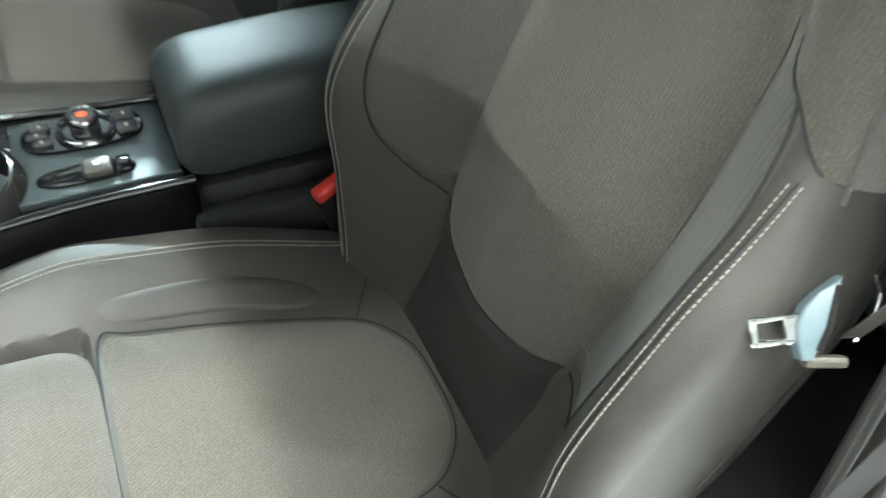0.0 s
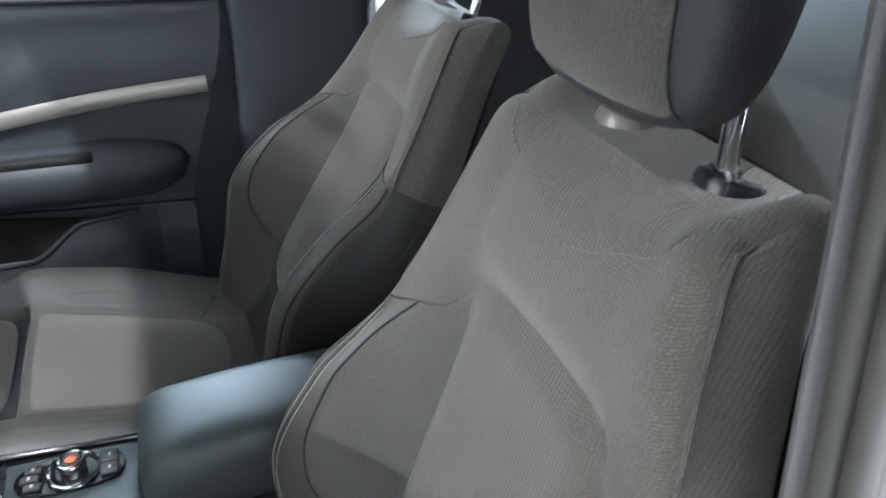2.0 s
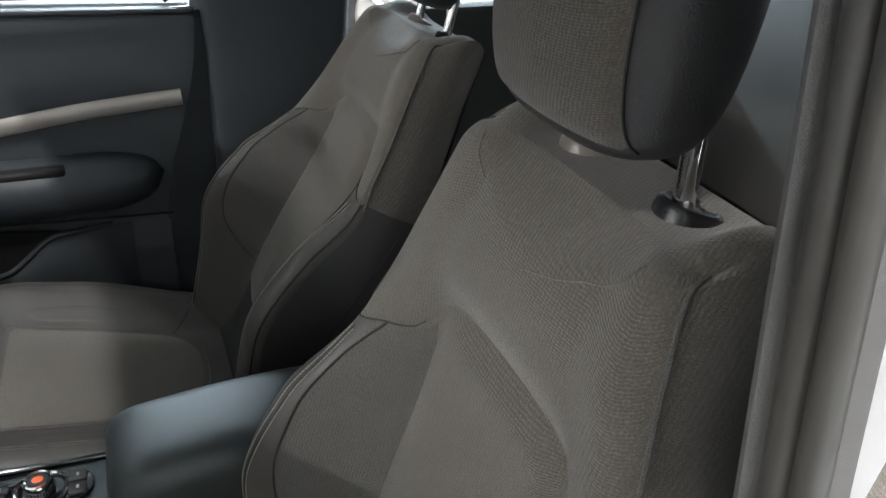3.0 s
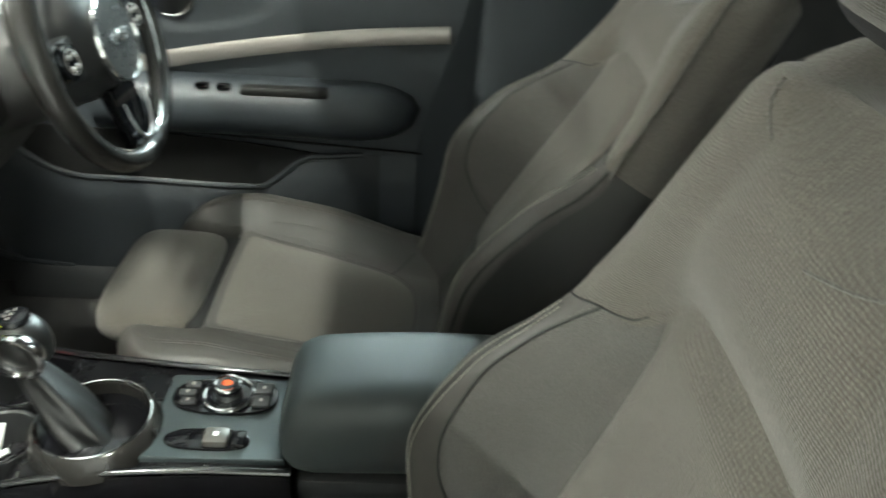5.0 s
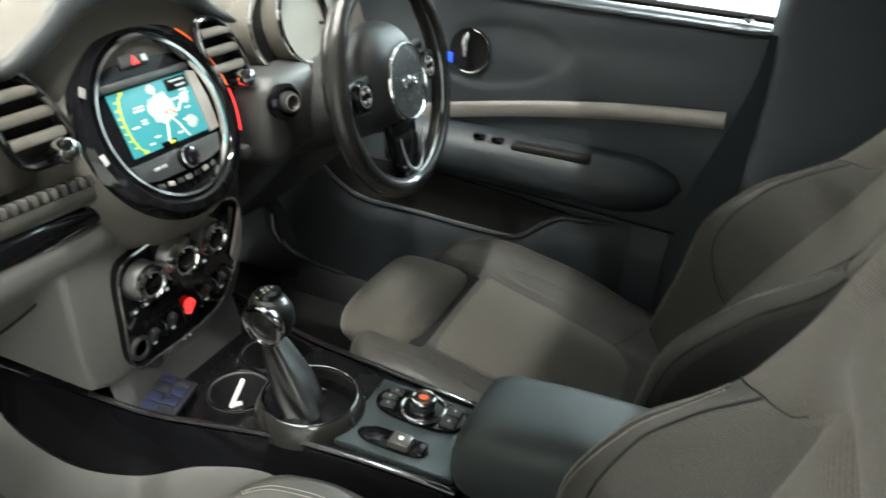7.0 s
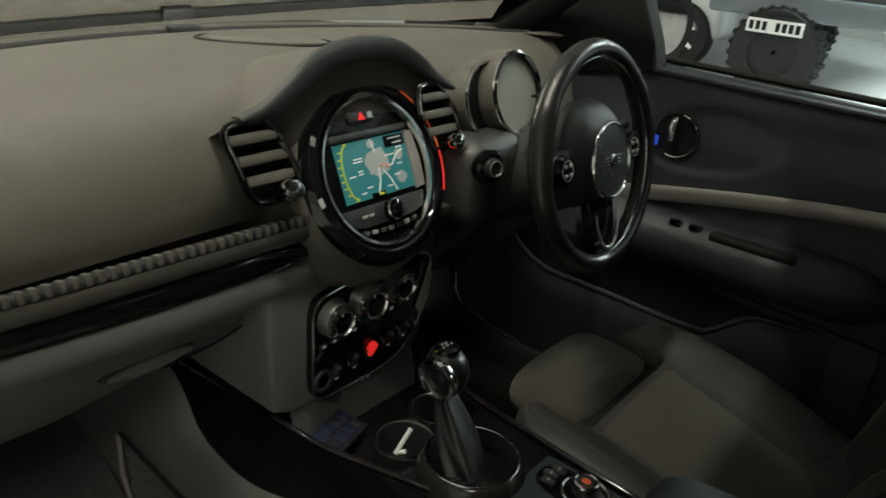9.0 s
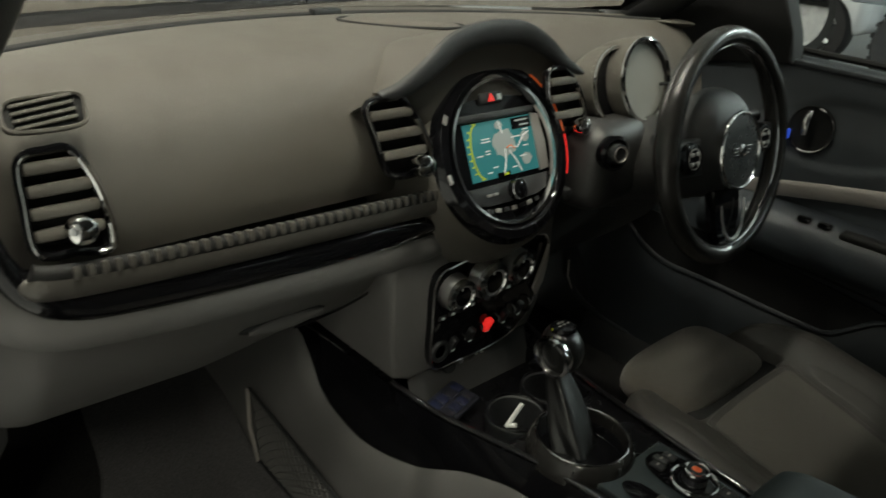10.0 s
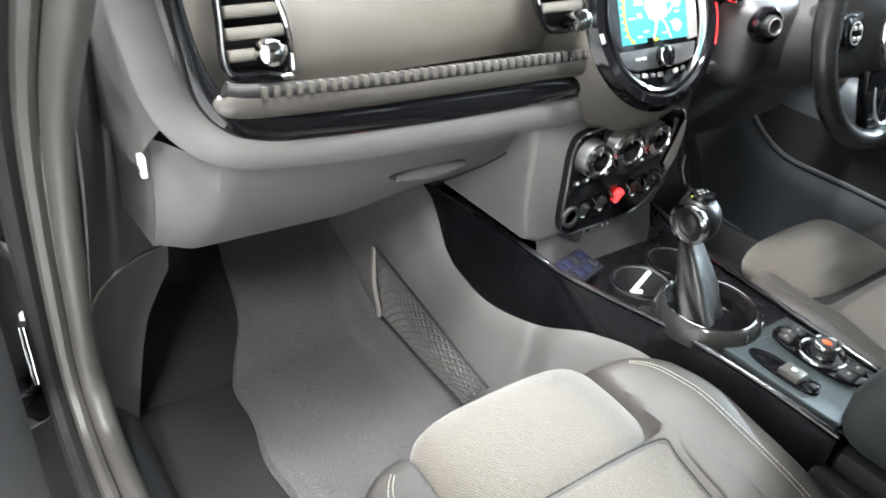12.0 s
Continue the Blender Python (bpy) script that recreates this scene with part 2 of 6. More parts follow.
def surf_normal(s, u, v, e=0.004):
    a = Vector(s(u + e, v)) - Vector(s(u - e, v))
    b = Vector(s(u, v + e)) - Vector(s(u, v - e))
    return a.cross(b).normalized()


def padded(s, outline, lift, rings=10, sign=1, edge=-0.0015, power=5):
    """Upholstered panel on surface s within a closed outline of (u, v)."""
    bm = bmesh.new()
    n = len(outline)
    cu, cv = sum(p[0] for p in outline) / n, sum(p[1] for p in outline) / n
    prev = None
    for r in range(rings, -1, -1):
        t = (r / rings) ** 0.7
        h = edge + (lift - edge) * (1 - t ** power)
        if r == 0:
            mid = bm.verts.new(Vector(s(cu, cv)) + sign * surf_normal(s, cu, cv) * lift)
            for k in range(n):
                bm.faces.new((prev[k], prev[(k + 1) % n], mid))
            break
        ring = []
        for u, v in outline:
            a, b = cu + (u - cu) * t, cv + (v - cv) * t
            ring.append(bm.verts.new(Vector(s(a, b)) + sign * surf_normal(s, a, b) * h))
        if prev:
            for k in range(n):
                bm.faces.new((prev[k], prev[(k + 1) % n], ring[(k + 1) % n], ring[k]))
        prev = ring
    return bm


def on_surface(s, pts, lift, sign=1):
    return [Vector(s(u, v)) + sign * surf_normal(s, u, v) * lift for u, v in pts]


def stitches(points, length=0.0030, gap=0.0013, radius=0.00055):
    """A row of thread dashes along a line."""
    bm = bmesh.new()
    carry, on, start = 0.0, True, Vector(points[0])
    for a, b in zip(points, points[1:]):
        a, b = Vector(a), Vector(b)
        d = b - a
        total, done = d.length, 0.0
        if total < 1e-6:
            continue
        d /= total
        while True:
            need = (length if on else gap) - carry
            if done + need > total:
                carry += total - done
                break
            done += need
            carry = 0.0
            p = a + d * done
            if on:
                tube([start, p], radius, bm, n=5)
            start = p
            on = not on
    return bm


# ---- showroom and car shell ----
GROUND = 0.10
structure = "structure"


def plain(name, bm, material, label, category, kind=structure, smooth=False):
    return tagged(part(name, bm, material, smooth=smooth), label, category, "", kind)


plain("ground", box((60, 60, 0.3), Matrix.Translation((3, 0, GROUND - 0.15))), CONCRETE, "pale grey painted showroom floor, slightly glossy", "floor")
plain("wall_east", box((0.2, 26, 4.6), Matrix.Translation((13.0, 0, GROUND + 2.3))), WALL, "plain grey showroom wall", "wall")
plain("wall_west", box((0.2, 26, 4.6), Matrix.Translation((-4.9, 0, GROUND + 2.3))), WALL, "plain grey showroom wall", "wall")
plain("wall_north", box((20.2, 0.2, 4.6), Matrix.Translation((3.0, 10.0, GROUND + 2.3))), WALL, "plain grey showroom wall", "wall")
plain("wall_south", box((20.2, 0.2, 4.6), Matrix.Translation((3.0, -10.0, GROUND + 2.3))), WALL, "plain grey showroom wall", "wall")
plain("ceiling", box((20.4, 20.4, 0.2), Matrix.Translation((3.0, 0, CEILING + 0.1))), WALL, "plain grey showroom ceiling", "ceiling")

shell = thing("car_bodyshell", (0, 0, GROUND), "white car body with dark interior trim, passenger door open", "car body", "", structure)


def shell_side(sign, kind):
    """Leaning pillar bars on one side of the car."""
    if kind == "front":
        if sign < 0:
            return tube(smooth_line([(-0.690, 0.74, 1.09), (-0.672, 0.66, 1.145), (-0.655, 0.56, 1.225), (-0.630, 0.42, 1.36), (-0.595, 0.33, 1.42)], 6), 0.052, n=14, flat=0.8)
        pts = [(sign * 0.71, 1.00, 1.05), (sign * 0.68, 0.82, 1.20), (sign * 0.62, 0.60, 1.34), (sign * 0.575, 0.42, 1.41)]
        return tube(smooth_line(pts, 6), 0.062, n=12, flat=0.8)
    pts = [(sign * 0.585, 0.42, 1.42), (sign * 0.585, -0.3, 1.45), (sign * 0.58, -1.3, 1.42)]
    return tube(smooth_line(pts, 6), 0.045, n=12)


part("roof_rail", shell_side(-1, "rail"), DARK, shell)
part("roof_rail", shell_side(1, "rail"), DARK, shell)
part("front_pillar", shell_side(1, "front"), DARK, shell, "dark grey windscreen pillar trim")
part("front_pillar", shell_side(-1, "front"), DARK, shell, "dark grey windscreen pillar trim")
part("headliner", sheet(lambda a, b: (-0.58 + 1.16 * a, 0.41 - 1.82 * b, 1.40 + 0.05 * math.sin(math.pi * a) - 0.03 * b * b), 16, 12), HEADLINER, shell)
part("roof_skin", sheet(lambda a, b: (-0.62 + 1.24 * a, 0.42 - 1.88 * b, 1.44 + 0.06 * math.sin(math.pi * a) - 0.03 * b * b), 16, 12), PAINT_WHITE, shell)
part("windscreen_header", tube([(-0.575 + 0.0575 * k, 0.41 + 0.02 * math.sin(math.pi * k / 20), 1.415 + 0.045 * math.sin(math.pi * k / 20)) for k in range(21)], 0.022, n=10), DARK, shell)
part("driver_kick_panel", sheet(lambda a, b: (0.735, 0.84 + 0.42 * a, 0.30 + 0.80 * b), 4, 4), DARK, shell)
part("floor_pan", sheet(lambda a, b: (-0.74 + 1.48 * a, -1.6 + 2.75 * b, 0.30), 8, 8), CARPET, shell, "dark grey carpeted car floor")
part("front_bulkhead", sheet(lambda a, b: (-0.74 + 1.48 * a, 1.02 + 0.20 * math.cos(b * 1.5), 0.30 + 0.80 * b), 8, 10), CARPET, shell)
part("footrest_slope", sheet(lambda a, b: (-0.72 + 0.48 * a, 1.20 - 0.22 * (1 - b), 0.303 + 0.20 * b ** 1.4), 8, 8), CARPET, shell)
part("bonnet", sheet(lambda a, b: (-0.72 + 1.44 * a, 1.16 + 0.95 * b, 1.00 + 0.05 * math.sin(math.pi * a) - 0.10 * b * b), 14, 10), PAINT_WHITE, shell)
part("scuttle_panel", sheet(lambda a, b: (-0.70 + 1.40 * a, 1.09 + 0.34 * b - 0.45 * (a - 0.5) ** 2, 1.110 + 0.030 * b * ease((0.80 - a) / 0.2) - 0.05 * b * ease((a - 0.7) / 0.2)), 20, 4), BLACK, shell)
for sy in (-1, 1):
    part("front_wing", box((0.06, 1.1, 0.55), Matrix.Translation((sy * 0.75, 1.65, 0.72)), 0.02), PAINT_WHITE, shell)
    part("door_sill", sheet(lambda a, b: (sy * (0.80 - 0.12 * a), -0.35 + 1.28 * b, 0.30 + 0.092 * math.sin(math.pi * min(1, a * 0.9 + 0.1)) ** 0.6), 10, 6), DARK, shell)
    high = 0.75 if sy > 0 else 1.08
    part("rear_quarter", box((0.05, 1.15, high), Matrix.Translation((sy * 0.74, -0.95, 0.305 + high / 2)), 0.015), DARK, shell)
part("tailgate", box((1.5, 0.06, 0.80), Matrix.Translation((0, -1.60, 0.68)), 0.02), DARK, shell)
part("rear_header", box((1.2, 0.07, 0.10), Matrix.Translation((0, -1.45, 1.40)), 0.02), DARK, shell)


part("hinge_post", box((0.24, 0.03, 1.13), Matrix.Translation((-0.87, 1.0, 0.715)), 0.008), BLACK, shell)


# centre pillars
def centre_pillar(sign):
    back = 0.07 if sign < 0 else 0.06

    def lean(z):
        return 0.536 + 0.15 * (1.42 - z) + (0.0 if sign < 0 else 0.05)

    def fn(a, b):
        z = 0.42 + 1.0 * b
        pts = smooth_line([(0.0, -0.20, 0), (-0.001, -0.09, 0), (0.004, -0.058, 0), (0.018, -0.048, 0), (0.019, -0.12, 0), (0.019, -0.20, 0)], 5)
        p = pts[min(len(pts) - 1, int(a * (len(pts) - 1) + 0.5))]
        return (sign * (lean(z) + p.x), p.y - back, z)
    part("centre_pillar_trim", sheet(fn, 25, 12), GREY if sign < 0 else DARK, shell, "grey plastic pillar trim")
    for off, r in ((0.028, 0.0075), (0.043, 0.0075)):
        part("door_seal", tube([(sign * (lean(0.42 + 0.1 * k) + off), -0.052 - back, 0.42 + 0.1 * k) for k in range(11)], r, n=10), SEAL, shell)
    part("pillar_skin", sheet(lambda a, b: (sign * (lean(0.42 + b) + 0.058 + 0.075 * a), -0.055 - 0.05 * a * a - back, 0.42 + b), 6, 10), PAINT_WHITE if sign < 0 else DARK, shell)


centre_pillar(-1)


def driver_pillar(a, b):
    pts = smooth_line([(0.82, -0.03, 0), (0.765, -0.045, 0), (0.745, -0.07, 0), (0.735, -0.14, 0), (0.730, -0.26, 0), (0.74, -0.32, 0), (0.82, -0.34, 0)], 5)
    p = pts[round(a * (len(pts) - 1))]
    return (p.x - 0.10 * ease((b - 0.55) / 0.45), p.y, 0.36 + 1.06 * b)


part("door_end_cap", sheet(lambda a, b: (0.748 + 0.03 * a, -0.03 + 0.10 * ease((1.05 - (0.36 + 0.70 * b)) / 0.45) * (1 - a) - 0.05 * a, 0.36 + 0.70 * b), 6, 20), DOORTRIM, shell)
part("centre_pillar_trim", sheet(driver_pillar, 30, 16), DOORTRIM, shell, "dark pillar trim beside the driver seat")
part("sail_panel", slab([(1.02, 1.00), (0.60, 1.062), (0.615, 1.12), (0.66, 1.22), (0.80, 1.26), (0.99, 1.12)], 0.05, Matrix(((0, 0, -1, 0.765), (1, 0, 0, 0), (0, 1, 0, 0), (0, 0, 0, 1))), 0.008), BLACK, shell, "dark triangular pillar trim")

# passenger door opening: kick panel and rubber seals round the front edge
OPENING = smooth_line([(-0.72, 0.36, 1.34), (-0.735, 0.52, 1.14), (-0.74, 0.69, 0.967), (-0.74, 0.80, 0.79), (-0.74, 0.885, 0.53), (-0.74, 0.86, 0.44), (-0.74, 0.765, 0.405), (-0.74, 0.4, 0.40), (-0.74, -0.05, 0.41)], 8)
part("opening_seal", tube([p + Vector((-0.008, 0.004, 0)) for p in OPENING], 0.017, n=12), SEAL, shell, "grey rubber door opening seal")
part("opening_seal", tube([p + Vector((-0.034, 0.018, 0.004)) for p in OPENING], 0.011, n=8), SEAL, shell)
part("opening_flange", tube([p + Vector((-0.056, 0.036, -0.004)) for p in OPENING], 0.014, n=8), BLACK, shell)
KICK_EDGE = curve_of([(0.28, -0.690), (0.384, -0.674), (0.52, -0.644), (0.60, -0.604), (0.86, -0.600)])


def kick(a, b):
    """Footwell side panel, from the door seal round to its inner edge."""
    z = 0.30 + 0.72 * b
    y0 = 0.686 + 0.195 * ease((0.98 - z) / 0.5)
    x1 = KICK_EDGE(z)
    k = math.sin(a * math.pi / 2)
    return (-0.738 + (x1 + 0.738) * (1 - math.cos(a * math.pi / 2)) ** 0.8, y0 + (0.955 - y0) * k, z)


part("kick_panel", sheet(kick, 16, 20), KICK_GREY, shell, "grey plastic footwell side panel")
part("kick_return", sheet(lambda a, b: (KICK_EDGE(0.30 + 0.72 * b) - 0.01 * a, 0.955 + 0.25 * a, 0.30 + 0.72 * b), 4, 14), CARPET, shell)
part("kick_panel_joint", tube([Vector(kick(k / 12, 0.445 + 0.014 * k / 12)) + Vector((-0.0005, -0.003, 0.001)) for k in range(1, 13)], 0.0022, n=5), GUIDE, shell)


# ---- seats ----
def seat(xc, dy_cushion, dy_back, recline, reach, name, label):
    th = thing(name, (xc, 0.1 + dy_cushion, 0.30), label, "car seat", "front seats")
    width = curve_of([(-0.17, 0.165), (0, 0.188), (0.15, 0.226), (0.32, 0.245), (0.5, 0.240), (0.60, 0.226), (0.68, 0.208), (0.78, 0.185), (0.85, 0.169), (0.914, 0.154), (0.979, 0.141), (1.015, 0.130)])
    crest = curve_of([(0, 0.03), (0.2, 0.062), (0.38, 0.098), (0.52, 0.080), (0.62, 0.046), (0.70, 0.024), (0.80, 0.018), (1.0, 0.016)])
    a = radians(recline)
    axis, ahead = Vector((0, -math.sin(a), math.cos(a))), Vector((0, math.cos(a), math.sin(a)))
    foot = Vector((xc, 0.03 + dy_back, 0.50))
    LENGTH, TOP = 0.70, 1.012

    mid_w = curve_of([(0, 0.098), (0.2, 0.104), (0.28, 0.113), (0.36, 0.119), (0.5, 0.122), (0.6, 0.119), (0.7, 0.114), (0.8, 0.106), (1.0, 0.10)])
    pan_w = curve_of([(0, 0.05), (0.270, 0.110), (0.279, 0.136), (0.299, 0.165), (0.33, 0.181), (0.36, 0.187), (0.43, 0.193), (0.5, 0.194), (0.6, 0.187), (0.66, 0.173), (0.705, 0.155), (0.75, 0.13)])
    stitch_w = curve_of([(0.0, 0.160), (0.10, 0.185), (0.22, 0.208), (0.33, 0.217), (0.45, 0.213), (0.55, 0.207), (0.68, 0.194)])
    yoke = curve_of([(0, 0.800), (0.06, 0.797), (0.09, 0.787), (0.108, 0.768), (0.122, 0.742), (0.134, 0.716), (0.16, 0.698), (0.205, 0.672), (0.27, 0.672)])
    V_SEAM = 0.672

    def seam_v(u):
        return yoke(abs(u))

    def sole(u):
        """Lower edge of the fabric, above a leather band."""
        return 0.232 + 0.052 * min(1.0, abs(u) / 0.115) ** 2

    def back(u, v):
        """Front face of the backrest: u metres across, v along."""
        w = width(v)
        q = min(1.0, abs(u) / w)
        up = ease((v - 0.62) / 0.10)
        f = crest(v) * ease((q - 0.52) / 0.38)
        f -= 0.010 * (1 - q * q) * ease(1 - v)
        f += 0.018 * math.exp(-((v - 0.34) / 0.2) ** 2) * (1 - q) ** 1.5
        f += 0.024 * math.exp(-((v - 0.90) / 0.13) ** 2) * (1 - q ** 4)
        inside = ease((seam_v(u) - v) / 0.05) * ease((v - 0.05) / 0.15)
        e1 = abs(abs(u) - mid_w(v))
        f -= (0.012 * math.exp(-(e1 / 0.022) ** 2) + 0.004 * math.exp(-e1 / 0.004)) * inside
        e2 = abs(v - seam_v(u)) * 0.70
        f -= (0.012 * math.exp(-(e2 / 0.020) ** 2) + 0.003 * math.exp(-e2 / 0.004)) * ease((0.150 - abs(u)) / 0.04)
        e3 = abs(v - sole(u)) * 0.70
        f -= 0.003 * math.exp(-e3 / 0.004) * ease((0.115 - abs(u)) / 0.02)
        # scooped notch below the headrest
        deep = ease((v - 0.930 - 0.036 * (abs(u) / 0.085) ** 2) / 0.085) * ease((0.108 - abs(u)) / 0.022)
        f -= 0.022 * deep
        e4 = max(0.0, q - (0.88 + 0.075 * up)) / (0.12 - 0.075 * up)
        f -= (0.026 - 0.020 * up) * (1 - math.sqrt(max(0, 1 - e4 * e4)))
        if v > 0.975:
            k = min(1, (v - 0.975) / (TOP - 0.975))
            f -= 0.016 * (1 - math.sqrt(max(0, 1 - k * k))) * (1 - deep)
        return foot + axis * (LENGTH * v) + ahead * f + Vector((u, 0, 0))

    def behind(v):
        return -0.108 + 0.028 * v

    def rise(k, tip):
        return 0.030 * k + 0.026 * tip * math.sin(math.pi * k)

    def flank(sg, k, v):
        """Side of the backrest, k from the front edge to the back."""
        e = back(sg * width(v), v)
        f0 = (e - foot - axis * (LENGTH * v)).dot(ahead)
        f = f0 + (behind(v) - f0) * k
        w = v
        v += rise(k, 1.0) * ease((w - 0.92) / (TOP - 0.92))
        return foot + axis * (LENGTH * v) + ahead * f + Vector((sg * (width(w) + 0.007 * math.sin(math.pi * k) - 0.016 * k ** 3), 0, 0))

    def crown(s, k):
        """Top of the backrest, from the front edge to the back."""
        u = (2 * s - 1) * width(TOP)
        e = back(u, TOP)
        f0 = (e - foot - axis * (LENGTH * TOP)).dot(ahead)
        tip = ease((abs(u) - 0.085) / 0.03)
        v = TOP + rise(k, tip)
        f = f0 + (behind(1.0) - f0) * k
        return foot + axis * (LENGTH * v) + ahead * f + Vector((u + (2 * s - 1) * (0.007 * math.sin(math.pi * k) - 0.016 * k ** 3), 0, 0))

    body = part("backrest", sheet(lambda s, b: foot + axis * (LENGTH * (TOP + 0.030) * b) + ahead * (behind(b) - 0.012 * math.sin(math.pi * s)) + Vector(((2 * s - 1) * (width(TOP * b) - 0.014), 0, 0)), 24, 24), DARK, th, "dark backrest shell")
    SPAN = 0.17
    low = lambda b, u=0.21: b * (seam_v(u) + SPAN) - SPAN

    def middle(s, b):
        u = (2 * s - 1) * mid_w(0.284 + 0.456 * b)
        return back(u, sole(u) + (seam_v(u) - sole(u)) * b)

    def lumbar(s, b):
        u = (2 * s - 1) * (mid_w(-SPAN + (0.284 + SPAN) * b) + 0.001)
        return back(u, -SPAN + (sole(u) + SPAN) * b)
    part("centre_panel", sheet(middle, 44, 60), FABRIC, body, "grey-brown woven fabric centre panel")
    # Leather band in the darker flank tone, which stands in for shade there.
    part("lower_panel", sheet(lumbar, 40, 26), FLANK, body, "leatherette band at the foot of the backrest, shade painted into its dark colour")
    part("lower_seam", tube([back(u, sole(u)) + ahead * 0.0004 for u in [-0.112 + 0.0056 * k for k in range(41)]], 0.0011, n=5), PIPING, body)
    for sg in (-1, 1):
        def insert(s, b):
            v = low(b)
            inner = mid_w(v) - 0.016
            u = inner + (max(pan_w(v), mid_w(v) + 0.0005) - inner) * s
            return back(sg * u, low(b, u)) - ahead * (0.003 * ease((0.4 - s) / 0.3) + 0.004 * ease((0.275 - v) / 0.02))

        def bolster(s, b):
            v = low(b)
            u = max(pan_w(v), mid_w(v) + 0.0005)
            u += (width(v) - u) * (1 - (1 - s) ** 1.4)
            return back(sg * u, low(b, u))
        part("side_panel", sheet(insert, 16, 90), FABRIC_SHADED, body, "grey fabric bolster panel, shade painted into its colour")
        part("bolster", sheet(bolster, 20, 90), LEATHER, body, "dark leatherette side bolster")
        part("bolster_side", sheet(lambda s, b: flank(sg, s, b * (V_SEAM + SPAN) - SPAN), 10, 40), NEAR_FLANK_SHADED if xc * sg > 0 else FLANK, body, "smooth dark leatherette side of the bolster, the door side with painted shade")
        part("shoulder_side", sheet(lambda s, b: flank(sg, s, V_SEAM + (TOP - V_SEAM) * b), 12, 30), FABRIC_SIDE_LIT, body, "ribbed fabric side of the backrest, light on it painted into its colour")
        edge = [back(sg * width(v) * 0.999, v) + ahead * 0.0006 for v in [0.66 + 0.0088 * k for k in range(41)]]
        part("edge_piping", tube(edge, 0.0019, n=6), PIPING if sg > 0 else FABRIC_SHADED, body, "piped edge seam")
        if xc > 0:
            part("crest_seam", tube([back(sg * width(v) * 0.985, v) + ahead * 0.0006 for v in [0.10 + 0.0142 * k for k in range(41)]], 0.0016, n=6), PIPING, body, "dark seam along the bolster crest")
        part("flank_seam", tube([flank(sg, 0.45 + 0.15 * k / 40, 0.10 + 0.0135 * k) for k in range(41)], 0.0008, n=5), PIPING, body)
        vs = [0.284 + 0.0042 * k for k in range(102)]
        part("panel_seam", tube([back(sg * max(pan_w(v), mid_w(v)), v) + ahead * 0.0004 for v in vs if v < 0.703], 0.0015, n=6), PIPING, body)
        part("panel_foot_seam", tube([back(sg * u, 0.2815) + ahead * 0.0004 for u in [0.113 + 0.003 * k for k in range(12)]], 0.0012, n=6), PIPING, body)
        part("centre_seam", tube([back(sg * mid_w(v), v) for v in [0.284 + 0.012 * k for k in range(39)]], 0.0010, n=5), FABRIC_SHADED, body)
        part("shoulder_seam", tube([back(sg * u, seam_v(u)) + ahead * 0.0004 for u in [0.126 + 0.0032 * k for k in range(24)]], 0.0010, n=6), PIPING, body)
        hook = smooth_line([(0.012, 0.920, 0), (0.045, 0.936, 0), (0.068, 0.953, 0), (0.084, 0.962, 0), (0.098, 0.978, 0), (0.106, 1.000, 0)], 5)
        part("scoop_seam", tube([back(sg * p.x, p.y) + ahead * 0.0002 for p in (hook if sg < 0 else hook[14:])], 0.0011, n=5), FABRIC_SHADED, body)
        part("stitch_seam", tube([back(sg * (stitch_w(v) - 0.0025), v) + ahead * 0.0003 for v in [0.05 + 0.0127 * k for k in range(49)]], 0.0008, n=5), PIPING, body)
        for lateral in (-0.0060, 0.0010):
            pts = [back(sg * (stitch_w(v) + lateral), v) + ahead * 0.0014 for v in [0.05 + 0.0127 * k for k in range(49)]]
            part("stitching", stitches(pts), THREAD, body, "pale double stitching")

    def shoulder(s, b):
        u0 = (2 * s - 1)
        u = u0 * width(V_SEAM)
        v = seam_v(u) + (TOP - seam_v(u)) * b
        return back(u0 * width(v), v)
    part("shoulder_panel", sheet(shoulder, 72, 60), FABRIC, body, "grey-brown woven fabric upper panel")
    part("top_panel", sheet(crown, 44, 12), FABRIC, body, "woven fabric top of the backrest")

    # headrest on two chrome posts
    top_c = foot + axis * (LENGTH + 0.009) + ahead * -0.048
    head = top_c + axis * 0.151 + ahead * 0.078 + Vector((0.004 if xc < 0 else 0.0, 0, 0))

    h_axis = Vector((0, -math.sin(a - radians(12)), math.cos(a - radians(12))))
    h_ahead = Vector((0, math.cos(a - radians(12)), math.sin(a - radians(12))))

    def skull_at(ph, te):
        cx, cy = math.cos(ph), math.sin(ph)
        ring = abs(math.sin(te)) ** 0.32
        px = math.copysign(abs(cx) ** 0.62, cx) * ring * 0.101
        py = math.copysign(abs(cy) ** 0.70, cy) * abs(math.sin(te)) ** 0.40 * 0.054
        pz = -math.copysign(abs(math.cos(te)) ** 0.75, math.cos(te)) * 0.118
        taper = 1 - 0.01 * max(0, -pz / 0.118) - 0.19 * max(0, pz / 0.118)
        return px * taper, py * (1 - 0.12 * abs(px) / 0.13), pz

    def skull(s, b):
        px, py, pz = skull_at(s * math.tau, math.pi * b)
        return head + Vector((px, 0, 0)) + h_axis * pz + h_ahead * py
    hr = part("headrest", sheet(skull, 48, 28, close_u=True), HEAD_SIDE, th, "fabric-faced headrest with dark sides")

    def face(u, b):
        te = math.pi * (0.17 + 0.68 * b)
        lo, hi = 0.0, math.pi / 2
        for _ in range(24):
            m = (lo + hi) / 2
            if skull_at(m, te)[0] > abs(u):
                lo = m
            else:
                hi = m
        px, py, pz = skull_at(lo, te)
